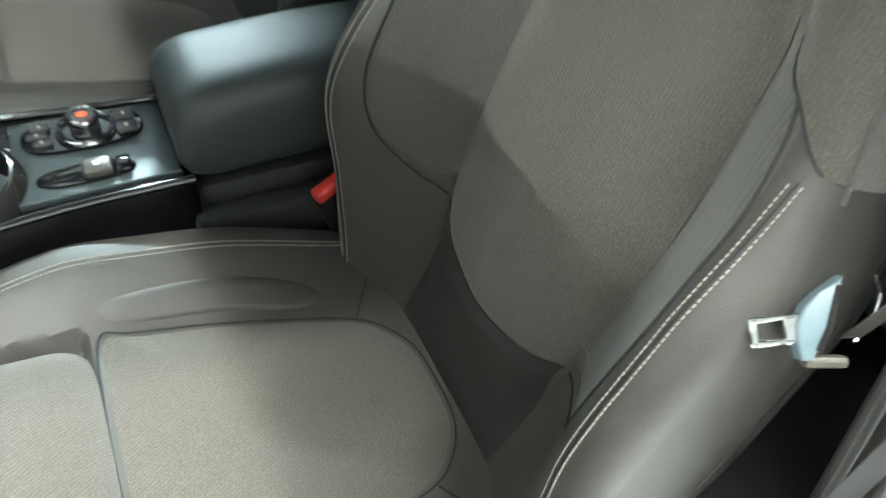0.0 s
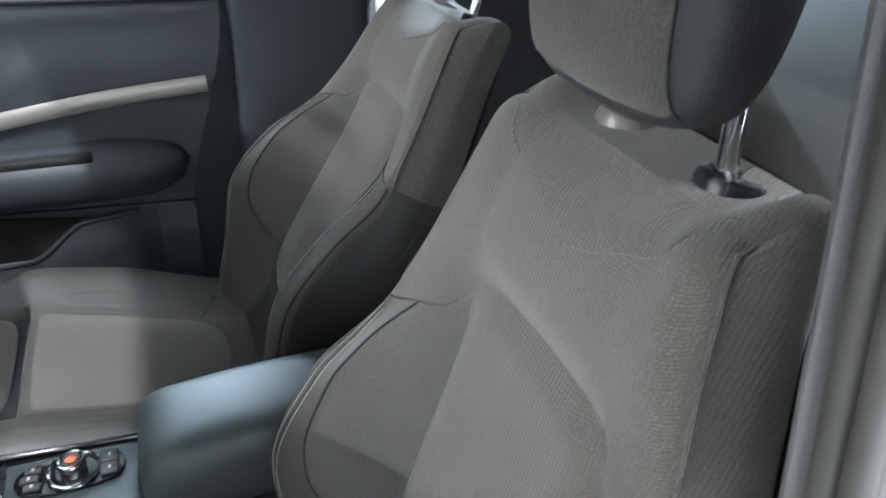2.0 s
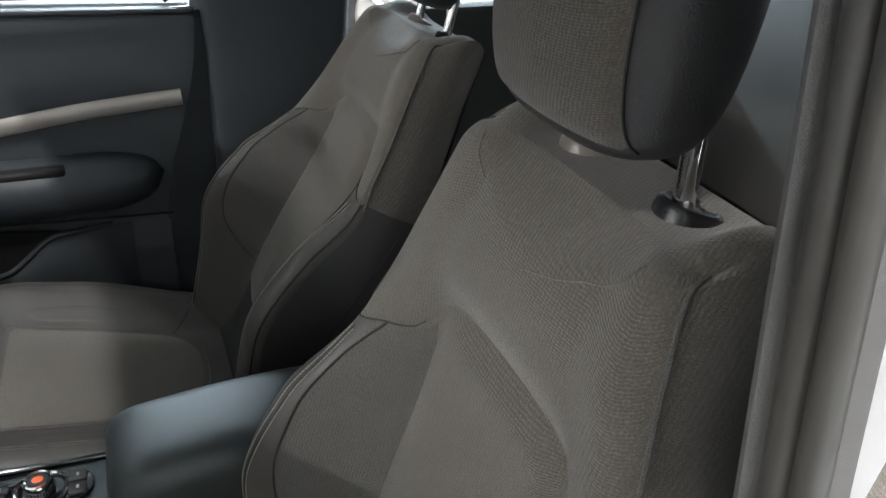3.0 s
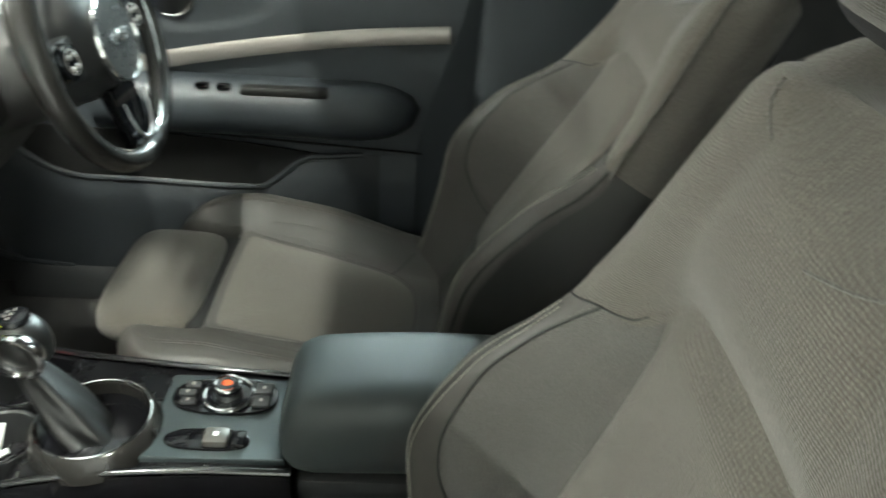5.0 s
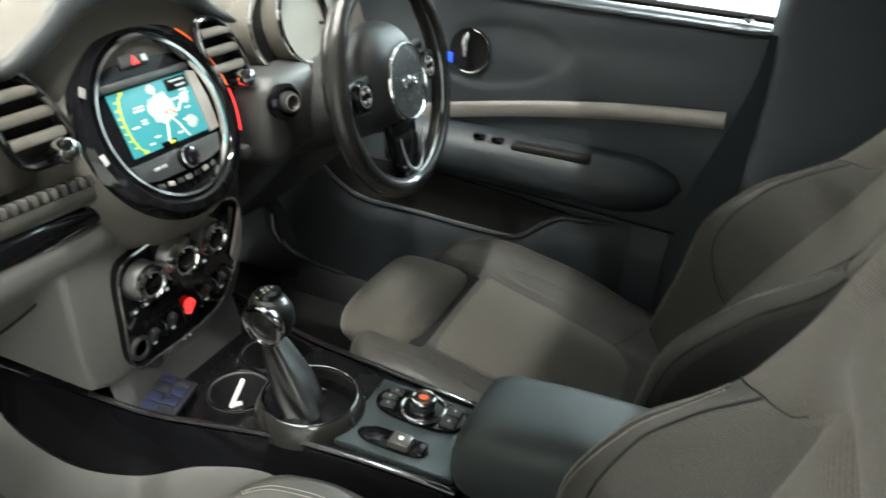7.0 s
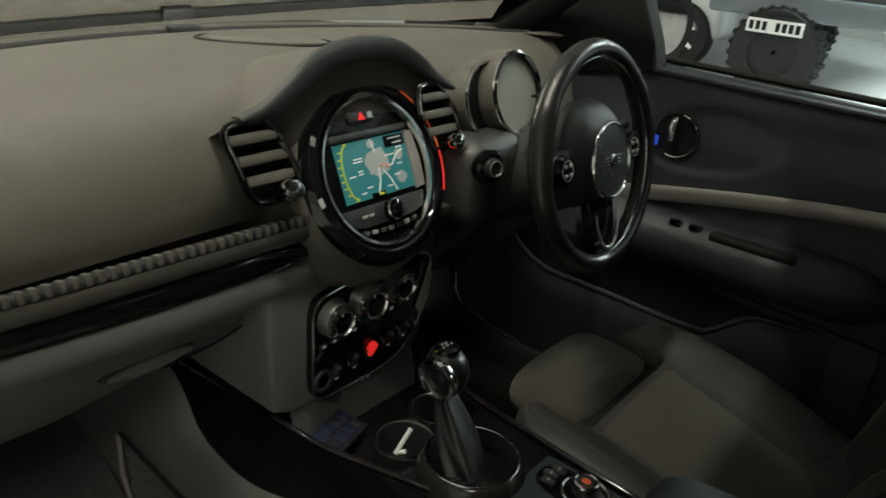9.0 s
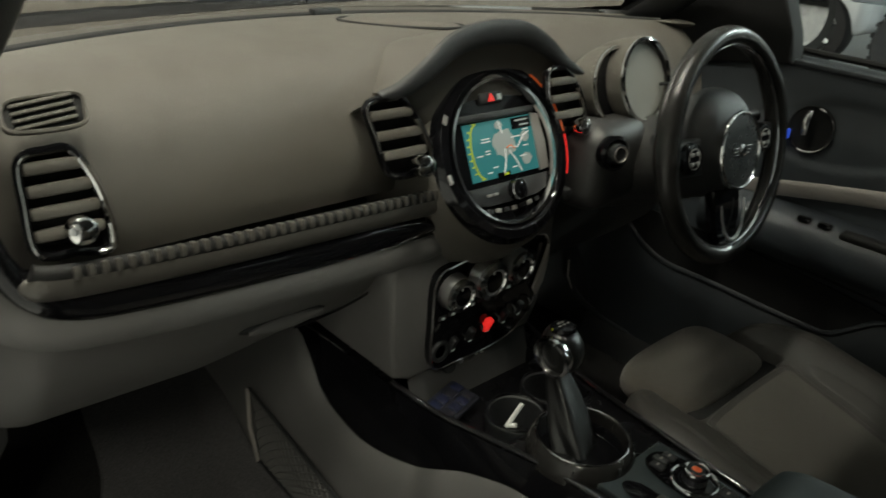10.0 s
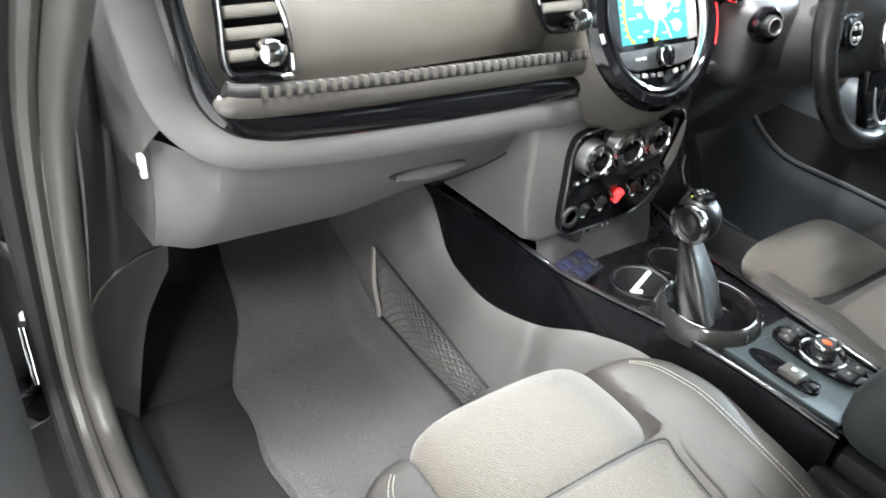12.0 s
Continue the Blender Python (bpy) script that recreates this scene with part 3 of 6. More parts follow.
        return head + Vector((u, 0, 0)) + h_axis * pz + h_ahead * py
    part("face_panel", sheet(lambda s, b: face((2 * s - 1) * 0.078, b) + h_ahead * 0.003 * ease(min(s, 1 - s, b, 1 - b) / 0.05), 24, 24), FABRIC, hr, "woven fabric face")
    for sg in (-1, 1):
        part("face_seam", tube([face(sg * 0.078, k / 24) + h_ahead * 0.0008 for k in range(25)], 0.0010, n=5), PIPING, hr)
        base = top_c + Vector((sg * 0.059, 0, 0)) + axis * 0.008
        part("post", tube([base - axis * 0.02, base + axis * 0.13 + ahead * 0.048], 0.0075, n=14), CHROME, hr, "chrome headrest post")
        m = axes(base + axis * 0.005, axis, (0, 1, 0))
        part("post_guide", lathe([(0.0235, -0.020), (0.0235, -0.003), (0.0220, 0.0015), (0.019, 0.0028), (0.0165, 0.0020), (0.0125, 0.0012), (0.0085, 0.0012)], m, 32, cap=False), CONSOLE_BLACK if sg < 0 else GUIDE, body, "round post guide")

    # cushion
    cz = curve_of([(-0.10, 0.520), (0.02, 0.530), (0.12, 0.545), (0.25, 0.572), (0.34, 0.590), (0.41, 0.592), (0.46, 0.586)])
    cw = curve_of([(-0.10, 0.20), (0.05, 0.242), (0.2, 0.260), (0.32, 0.258), (0.385, 0.250), (0.435, 0.205), (0.46, 0.165)])
    cb = curve_of([(-0.10, 0.020), (0.05, 0.030), (0.2, 0.043), (0.30, 0.040), (0.37, 0.033), (0.43, 0.024), (0.46, 0.014)])
    off = Vector((xc, dy_cushion, 0))
    ext = max(0.0, reach - 0.020)

    def cush(u, y):
        w = cw(y)
        q = min(1.0, abs(u) / w)
        z = cz(y) + cb(y) * ease((q - 0.44) / 0.42) + 0.010 * (1 - q * q)
        if q > 0.89:
            k = (q - 0.89) / 0.11
            z -= 0.045 * (1 - math.sqrt(max(0, 1 - k * k)))
        if y > 0.42:
            z -= 12 * (y - 0.42) ** 2
        z -= 0.020 * ease((y - 0.324 - ext) / 0.010) * ease((0.149 - abs(u)) / 0.010)
        return off + Vector((u, y, z))

    def cwhole(s, b):
        y = -0.10 + 0.56 * b
        w = cw(y)
        if s < 0.6:
            return cush((s / 0.6 * 2 - 1) * w, y)
        k = (s - 0.6) / 0.4
        e = cush(w if k < 0.5 else -w, y)
        t = abs(2 * k - 1)
        low = 0.37 + 0.02 * b
        return Vector((off.x + (w if k < 0.5 else -w) * min(1, t / 0.5), e.y - 0.03 * b * (1 - t), low if t < 0.5 else low + (e.z - low) * (t - 0.5) / 0.5))
    cushion = part("cushion", sheet(cwhole, 150, 110, close_u=True, cap=True), LEATHER, th, "dark leatherette seat cushion with fabric centre")
    half = [(0.0, 0.017), (0.05, 0.021), (0.085, 0.042), (0.104, 0.068), (0.118, 0.120), (0.130, 0.20), (0.135, 0.285 + ext), (0.133, 0.316 + ext), (0.06, 0.322 + ext)]
    cen = smooth_line([(x, y, 0) for x, y in half] + [(-x, y, 0) for x, y in half[:0:-1]], 5, True)
    cen = [(p.x, p.y) for p in cen]
    part("centre_panel", padded(cush, cen, 0.008 if xc < 0 else 0.004), FABRIC, cushion, "grey-brown woven fabric centre panel")
    part("piping", tube(on_surface(cush, cen, 0.0004), 0.0013 if xc < 0 else 0.0007, n=6, closed=True), PIPING if xc < 0 else FABRIC_SHADED, cushion)
    side = smooth_line([(0.146, 0.30, 0), (0.142, 0.20, 0), (0.131, 0.11, 0), (0.143, 0.085, 0), (0.168, 0.13, 0), (0.178, 0.22, 0), (0.168, 0.31, 0)], 5, True)
    side = [(p.x, p.y) for p in side]
    for sg, o in ((1, side), (-1, [(-u, v) for u, v in reversed(side)])):
        part("side_panel", padded(cush, o, 0.004 if xc < 0 else 0.0012), LEATHER, cushion)
        part("corner_seam", tube(on_surface(cush, [(sg * (0.106 + 0.007 * k), 0.066 - 0.0045 * k) for k in range(9)], 0.0004), 0.0012, n=5), PIPING, cushion)
        for q in (0.800, 0.823):
            pts = [cush(sg * q * cw(y), y) + Vector((0, 0, 0.0014)) for y in [-0.02 + 0.008 * k for k in range(56)]]
            part("stitching", stitches(pts), THREAD if xc < 0 else FABRIC_SIDE_LIT, cushion, "pale double stitching" if xc < 0 else "")
    # sliding thigh support
    pad0 = off + Vector((0, 0.318 + reach, 0))

    def pad_fn(s, b):
        an = s * math.tau
        c, d = math.cos(an), math.sin(an)
        hx, hy = 0.144, 0.080
        px = math.copysign(abs(c) ** 0.42, c) * hx
        py = math.copysign(abs(d) ** 0.42, d) * hy
        k = 1 - abs(2 * b - 1) ** 1.7
        z = 0.574 + math.copysign(0.032 * math.sqrt(max(0.0, 1 - k ** 6.7)), b - 0.5)
        crown = 0.008 * (b > 0.5) * (1 - (px / hx * k) ** 2)
        drop = -0.010 * (py * k / hy + 1) / 2
        return pad0 + Vector((px * k * (1 - 0.03 * max(0, py / hy)), hy + py * k, z + crown - drop))
    part("thigh_support", sheet(pad_fn, 72, 24, close_u=True), FABRIC, cushion, "extendable woven fabric thigh support")
    gap = 0.012 + reach - ext
    # Black filler block paints the shade in the gap behind the thigh support.
    part("thigh_gap_shade", box((0.262, gap, 0.05), Matrix.Translation(off + Vector((0, 0.322 + ext + gap / 2, 0.560 if xc < 0 else 0.568))), 0.004), BLACK, cushion)
    # base, rails and side trim
    part("seat_base", box((0.42, 0.40, 0.07), Matrix.Translation(off + Vector((0, 0.12, 0.345))), 0.02), DARK, th)
    for sg in (-1, 1):
        part("side_trim", box((0.02, 0.40, 0.10), Matrix.Translation(off + Vector((sg * 0.225, 0.12, 0.40))), 0.008), DARK, th)
        part("floor_rail", box((0.03, 0.55, 0.03), Matrix.Translation(off + Vector((sg * 0.18, 0.12, 0.318))), 0.004), BLACK, th)
    return th


seat(-0.36, 0.0, 0.0, 16.3, 0.0, "passenger_seat", "grey-brown fabric front passenger seat with dark leatherette bolsters")
seat(0.36, 0.03, 0.012, 30.0, 0.034, "driver_seat", "reclined grey-brown fabric driver seat with dark leatherette bolsters")


# ---- centre console ----
def band(path, hw, depth, face=(0, -1, 0), bm=None, n=8):
    """Half-round band swept along a path, bulging towards face."""
    bm = bm or bmesh.new()
    f = Vector(face)
    rows = []
    for i, p in enumerate(path):
        d = (path[min(i + 1, len(path) - 1)] - path[max(i - 1, 0)]).normalized()
        side = d.cross(f).normalized()
        h = hw[i] if isinstance(hw, list) else hw
        rows.append([bm.verts.new(p + side * (h * math.cos(math.pi * k / n)) + f * (depth * math.sin(math.pi * k / n) ** 0.7)) for k in range(n + 1)])
    for a, b in zip(rows, rows[1:]):
        for k in range(n):
            bm.faces.new((a[k], a[k + 1], b[k + 1], b[k]))
    bm.faces.new(rows[0])
    bm.faces.new(rows[-1][::-1])
    return bm


PLATE = shader("plate_satin", (0.062, 0.076, 0.080), 0.25, 0.4, stain=0.1)
RAIL_GLOSS = shader("rail_gloss_black", (0.010, 0.010, 0.011), 0.10, coat=0.8, stain=0.2, stain_scale=20, spec=0.7)
console = thing("centre_console", (0, 0.3, 0.30), "dark centre console with piano black side trim", "console")
RAIL = smooth_line([(0.080, 0.185, 0.640), (0.084, 0.30, 0.643), (0.096, 0.42, 0.643), (0.114, 0.52, 0.638), (0.134, 0.60, 0.640), (0.150, 0.70, 0.652), (0.160, 0.88, 0.655), (0.185, 1.02, 0.66), (0.22, 1.12, 0.66)], 8)
LOWEDGE = curve_of([(0.15, 0.50), (0.24, 0.515), (0.36, 0.570), (0.44, 0.590), (0.52, 0.575), (0.62, 0.535), (0.72, 0.520), (0.82, 0.545), (0.885, 0.640), (0.92, 0.655), (1.1, 0.657)])
for sg in (-1, 1):
    def black_side(a, b):
        p = RAIL[min(len(RAIL) - 1, round(a * (len(RAIL) - 1)))]
        z = p.z + (LOWEDGE(p.y) - p.z) * b
        return (sg * (p.x + 0.004 + 0.012 * b), p.y, z - 0.004 * (1 - b))
    part("side_trim", sheet(black_side, len(RAIL) - 1, 8), GLOSS, console, "piano black side trim")

    def grey_side(a, b):
        p = RAIL[min(len(RAIL) - 1, round(a * (len(RAIL) - 1)))]
        z0 = LOWEDGE(p.y) + 0.003
        x0 = p.x + 0.0165
        z = z0 + (0.30 - z0) * b
        bulge = 0.016 * math.sin(min(1, b * 6) * math.pi / 2)
        return (sg * (x0 + bulge + (0.222 + 0.02 * ease((p.y - 0.99) / 0.15) - x0 - bulge) * ease(b * 1.3)), p.y, z + 0.006 * math.sin(min(1, b * 10) * math.pi))
    part("lower_side", sheet(grey_side, len(RAIL) - 1, 18), GREY, console, "grey plastic console side")
    part("edge_rail", tube([Vector((sg * p.x, p.y, p.z)) for p in RAIL[:40]], 0.0048, n=10, flat=0.8), RAIL_GLOSS, console, "glossy black edge rail")
    # plastic behind the trim, under the armrest
    part("rear_side", box((0.03, 0.46, 0.28), Matrix.Translation((sg * 0.088, -0.035, 0.455)), 0.012), DARK, console)


def console_top(a, b):
    i = a * (len(RAIL) - 1)
    p = RAIL[round(i)]
    return ((2 * b - 1) * (p.x - 0.001), p.y, p.z - 0.006 - (0.045 * ease((p.y - 0.49) / 0.03) if abs(2 * b - 1) < 0.93 else 0))


part("top_panel", sheet(console_top, len(RAIL) - 1, 30), CONSOLE_BLACK, console)
part("rear_plate", slab([(-0.066, -0.078), (0.068, -0.078), (0.069, 0.02), (0.070, 0.085), (-0.070, 0.085), (-0.067, 0.02)], 0.008, Matrix.Translation((0, 0.272, 0.6435)) @ Matrix.Rotation(0.02, 4, "X"), 0.003), PLATE, console, "satin grey control plate")
part("rear_box", box((0.15, 0.46, 0.05), Matrix.Translation((0, -0.045, 0.595)), 0.015), DARK, console)

# rotary controller with buttons round it
part("control_recess", slab([(0.030 + 0.030 * math.copysign(abs(math.cos(k * math.tau / 32)) ** 0.8, math.cos(k * math.tau / 32)), 0.282 + 0.064 * math.copysign(abs(math.sin(k * math.tau / 32)) ** 0.7, math.sin(k * math.tau / 32))) for k in range(32)], 0.003, Matrix.Translation((0, 0, 0.6485)), 0.001), GLOSS, console, "gloss oval button field")
KC = Vector((0.030, 0.278, 0.6455))
rot = part("rotary_base", lathe([(0.030, 0), (0.030, 0.004), (0.027, 0.006), (0.018, 0.006)], Matrix.Translation(KC), 36), GLOSS, console, "gloss black controller base")
part("base_ring", tube([KC + Vector((0.0295 * math.cos(k * math.tau / 36), 0.0295 * math.sin(k * math.tau / 36), 0.0055)) for k in range(36)], 0.0030, n=8, closed=True), CHROME, rot, "chrome controller ring")
part("rotary_knob", lathe([(0.0172, 0.003), (0.0160, 0.007), (0.0150, 0.014), (0.0168, 0.019), (0.0168, 0.023)], Matrix.Translation(KC), 32), CHROME, rot, "chrome controller knob")
for k in range(28):
    an = k * math.tau / 28
    part("knob_rib", box((0.0012, 0.0014, 0.007), Matrix.Translation(KC + Vector((0.0158 * math.cos(an), 0.0158 * math.sin(an), 0.011))) @ Matrix.Rotation(an, 4, "Z")), DARK, rot)
part("knob_rim", tube([KC + Vector((0.0148 * math.cos(k * math.tau / 32), 0.0148 * math.sin(k * math.tau / 32), 0.0225)) for k in range(32)], 0.0030, n=8, closed=True), CHROME, rot)
part("knob_top", lathe([(0.0125, 0.0), (0.0115, 0.001)], Matrix.Translation(KC + Vector((0, 0, 0.0232))), 24), GLOSS, rot)
part("orange_spot", lathe([(0.0070, 0.0), (0.0058, 0.0012)], Matrix.Translation(KC + Vector((0, 0, 0.0240))), 20, sx=0.8), ORANGE, rot, "small orange spot")
for dx, dy, w, h in ((-0.014, 0.046, 0.012, 0.020), (0.0, 0.050, 0.012, 0.022), (0.014, 0.046, 0.012, 0.020), (-0.011, -0.042, 0.020, 0.022), (0.011, -0.042, 0.020, 0.022)):
    part("button", box((w, h, 0.006), Matrix.Translation((0.030 + dx, 0.278 + dy, 0.651)), 0.003), DARK, console)
    part("button_mark", box((0.005, 0.003, 0.0006), Matrix.Translation((0.030 + dx, 0.278 + dy, 0.6542))), SATIN, console)
# parking brake switch row in its recess
part("switch_recess", slab([(0.016 * math.cos(k * math.tau / 24), 0.05 * math.copysign(abs(math.sin(k * math.tau / 24)) ** 0.6, math.sin(k * math.tau / 24))) for k in range(24)], 0.006, Matrix.Translation((-0.040, 0.288, 0.6465)), 0.002), GLOSS, console)
part("brake_switch", box((0.026, 0.030, 0.013), Matrix.Translation((-0.040, 0.276, 0.649)), 0.005), STRIPMAT, console, "grey parking brake switch")
part("switch_mark", box((0.006, 0.006, 0.0006), Matrix.Translation((-0.040, 0.276, 0.6557))), WHITE, console)
part("button", box((0.024, 0.016, 0.007), Matrix.Translation((-0.040, 0.250, 0.648)), 0.004), GLOSS, console)

# gear lever in its oval surround
lever = thing("gear_lever", (-0.03, 0.42, 0.64), "leather gear lever with chrome ring in an oval surround", "gear lever")
GC = Vector((-0.028, 0.418, 0.640))
SURROUND = shader("surround_plastic", (0.020, 0.019, 0.018), 0.16, stain=0.15, stain_scale=25)
part("surround", lathe([(0.076, -0.006), (0.0745, 0.004), (0.069, 0.020), (0.065, 0.0235), (0.061, 0.020), (0.059, -0.004)], Matrix.Translation(GC), 40, cap=False), SURROUND, lever, "smooth dark raised surround")
part("surround_ring", tube([GC + Vector((0.063 * math.cos(k * math.tau / 40), 0.063 * math.sin(k * math.tau / 40), 0.0228)) for k in range(40)], 0.0016, n=8, closed=True), CHROME, lever, "chrome ring")
for k in (0, 4, 7, 8):
    an = math.radians(-150 + 13 * k)
    p = GC + Vector((0.0718 * math.cos(an), 0.0718 * math.sin(an), 0.0115))
    part("surround_rib", box((0.0026, 0.004 if k > 6 else 0.0015, 0.013), Matrix.Translation(p) @ Matrix.Rotation(an, 4, "Z"), 0), CHROME if k in (7, 8) else DARK, lever)
part("well", lathe([(0.061, 0.004), (0.048, -0.008), (0.01, -0.010)], Matrix.Translation(GC), 32), GLOSS, lever)
NECK, KNOB = Vector((-0.018, 0.481, 0.730)), Vector((-0.026, 0.474, 0.773))


KNOBYEL = shader("yellow_mark", (0.55, 0.6, 0.03), 0.4, stain=0.05)
GAITER = shader("gaiter_leather", (0.010, 0.010, 0.010), 0.30, bump=0.2, bump_scale=800, stain=0.15, stain_scale=15)


def gaiter(a, b):
    an = a * math.tau
    c = GC + Vector((-0.004, 0.006, 0.004)) + (NECK - GC - Vector((-0.004, 0.006, 0.004))) * b
    r = 0.0165 * (1 - b) ** 0.9 + 0.0150 + 0.003 * math.sin(math.pi * b)
    r *= 0.86 + 0.26 * abs(math.cos(2 * an + 0.9 + 0.7 * b)) ** 3.0 + 0.05 * math.sin(5 * an + 8 * b) * (1 - b)
    return c + Vector((r * math.cos(an), 0.86 * r * math.sin(an), 0))


part("gaiter", sheet(gaiter, 64, 16, close_u=True), GAITER, lever, "folded dark leather gaiter")
ax = Vector((0.0, 0.05, 1.0)).normalized()
part("collar", lathe([(0.0135, -0.006), (0.0135, 0.004), (0.0120, 0.007)], axes(NECK, ax, (0, 1, 0)), 24), CHROME, lever, "chrome collar")


def knob_fn(a, b):
    an, te = a * math.tau, math.pi * b
    r = math.sin(te) ** 0.75
    return KNOB + Vector((0.027 * r * math.cos(an), 0.031 * r * math.sin(an), -0.031 * math.cos(te) + 0.004 * math.sin(an)))


knob = part("knob", sheet(knob_fn, 32, 18, close_u=True), GAITER, lever, "rounded dark leather knob")
kn = Vector((-0.97, 0.02, -0.10)).normalized()
km = axes(KNOB + kn * 0.0225 + Vector((0, -0.004, -0.002)), kn)
part("knob_ring", lathe([(0.0255, -0.010), (0.0305, 0.0), (0.0295, 0.006), (0.0250, 0.007), (0.0225, 0.000)], km, 36, cap=False), CHROME, knob, "chrome ring on the knob side")
part("knob_badge", lathe([(0.0225, 0.001), (0.016, -0.001), (0.002, 0.000)], km, 24), GAITER, knob)
part("lock_mark", box((0.006, 0.003, 0.002), Matrix.Translation(KNOB + Vector((-0.014, 0.008, 0.0300)))), KNOBYEL, knob, "small yellow mark")
part("knob_top", lathe([(0.018, -0.003), (0.017, 0.002), (0.012, 0.004)], axes(KNOB + Vector((0, 0.004, 0.030)), (0.0, 0.1, 1), (0, 1, 0)), 24), GLOSS, knob)
for k in range(5):
    part("gear_mark", box((0.004, 0.002, 0.001), Matrix.Translation(KNOB + Vector((-0.008 + 0.004 * k, 0.003 + 0.006 * (k % 2), 0.0345)))), SATIN, knob)

# tray and cup holders ahead of the lever
cup = thing("cup_holder", (0.0, 0.55, 0.60), "dark double cup holder in the console", "cup holder")
for cx, cy, r in ((-0.035, 0.530, 0.040), (0.055, 0.545, 0.038)):
    part("cup_well", lathe([(r * 0.9, -0.045), (r, 0.0), (r + 0.004, 0.003), (r + 0.006, 0.0), (r + 0.002, -0.04)], Matrix.Translation((cx, cy, 0.632)), 32, cap=False), DARK, cup)
    part("cup_rim", tube([(cx + (r + 0.004) * math.cos(k * math.tau / 32), cy + (r + 0.004) * math.sin(k * math.tau / 32), 0.635) for k in range(32)], 0.0018, n=6, closed=True), GLOSS, cup)
stick = thing("plastic_stick", (-0.05, 0.53, 0.60), "short white plastic stick with a side tab in the cup holder", "stick")
part("shaft", tube([(-0.066, 0.520, 0.630), (-0.044, 0.514, 0.664)], 0.0034, n=8), WHITE, stick)
part("side_tab", tube([(-0.064, 0.519, 0.632), (-0.058, 0.508, 0.636)], 0.0034, n=8), WHITE, stick)
pack = thing("key_pad", (-0.09, 0.61, 0.62), "small flat dark blue object with square keys lying in the tray", "gadget")
PADM = Matrix.Translation((-0.078, 0.622, 0.616)) @ Matrix.Rotation(radians(14), 4, "Z") @ Matrix.Rotation(0.18, 4, "X")
BLUE = shader("dark_blue_plastic", (0.018, 0.019, 0.025), 0.3, stain=0.2, stain_scale=40)
BLUE_KEY = shader("blue_key", (0.012, 0.016, 0.040), 0.35, stain=0.3, stain_scale=30)
part("case", box((0.085, 0.055, 0.010), PADM, 0.004), BLUE, pack)
for i in range(4):
    for j in range(2):
        part("key", box((0.016, 0.018, 0.003), PADM @ Matrix.Translation((-0.030 + 0.020 * i, -0.012 + 0.023 * j, 0.006)), 0.001), BLUE_KEY if (i + j) % 3 else BLUE, pack)

# armrest
arm = thing("armrest", (0, 0.02, 0.62), "padded dark grey-green leatherette centre armrest", "armrest")


def arm_fn(a, b):
    an = a * math.tau
    c, s = math.cos(an), math.sin(an)
    x = math.copysign(abs(c) ** 0.50, c) * 0.074
    z = math.copysign(abs(s) ** 0.55, s) * 0.060
    k = 1.0
    y = 0.195 - 0.36 * b
    if b < 0.12:
        k = 0.55 + 0.45 * math.sqrt(max(0, 1 - (1 - b / 0.12) ** 2))
    return Vector((-0.006 + x * (0.75 + 0.25 * k), y, 0.676 + z * k + (0.008 if s > 0 else 0) * math.sin(math.pi * min(1, b * 1.2)) + 0.012 * b))


bm = sheet(arm_fn, 48, 40, close_u=True, cap=True)
part("pad", bm, ARM_LEATHER, arm, "soft dark grey-green padded lid")
part("hinge_base", box((0.10, 0.22, 0.05), Matrix.Translation((-0.005, -0.02, 0.615)), 0.012), DARK, arm)

# seat belt buckle and tongue
buckle = thing("belt_buckle", (-0.118, 0.055, 0.58), "black seat belt buckle with a red release button", "buckle")
bm_m = Matrix.Translation((-0.126, 0.047, 0.622)) @ Matrix.Rotation(radians(-20), 4, "X") @ Matrix.Rotation(radians(12), 4, "Z")
part("body", box((0.026, 0.050, 0.09), bm_m @ Matrix.Translation((0, 0, -0.045)), 0.006), BLACK, buckle)
part("release_button", box((0.018, 0.046, 0.016), bm_m @ Matrix.Translation((-0.002, 0, 0.003)), 0.005, 3), RED, buckle, "red release button")
belt = thing("seat_belt", (-0.66, -0.02, 0.9), "dark seat belt hanging at the pillar with a metal tongue", "seat belt")
part("webbing", sheet(lambda a, b: (-0.668 - 0.004 * a, -0.060 - 0.045 * a, 1.02 - 0.57 * b + 0.01 * math.sin(3 * a)), 6, 20), BLACK, belt)
TAX, TUP = Vector((-0.43, -0.899, 0.081)).normalized(), Vector((-0.592, 0.349, 0.726)).normalized()
TSD = TUP.cross(TAX)
TG = Matrix(((TAX.x, TSD.x, TUP.x, -0.6035), (TAX.y, TSD.y, TUP.y, -0.055), (TAX.z, TSD.z, TUP.z, 0.8945), (0, 0, 0, 1))) @ Matrix.Rotation(0.10, 4, "Z")
GRIP = shader("grip_blue_grey_plastic", (0.150, 0.205, 0.235), 0.4, stain=0.08)
WEB = shader("belt_webbing", (0.085, 0.077, 0.066), 0.85, bump=0.4, bump_scale=900, stain=0.15)
grip = part("tongue_grip", slab([(-0.0045, -0.008), (-0.0035, 0.003), (0.0015, 0.012), (0.0095, 0.018), (0.0235, 0.026), (0.0185, 0.006), (0.0085, -0.009), (0.0025, -0.018), (-0.0035, -0.017)][::-1], 0.010, TG @ Matrix.Translation((0, 0, 0.004)), 0.002, 3), GRIP, belt, "pale blue-grey plastic tongue grip")
part("grip_slot", tube([TG @ Vector((0.006, -0.013, 0.003)), TG @ Vector((0.013, -0.001, 0.004)), TG @ Vector((0.0205, 0.021, 0.003))], 0.0022, n=8), BLACK, grip)
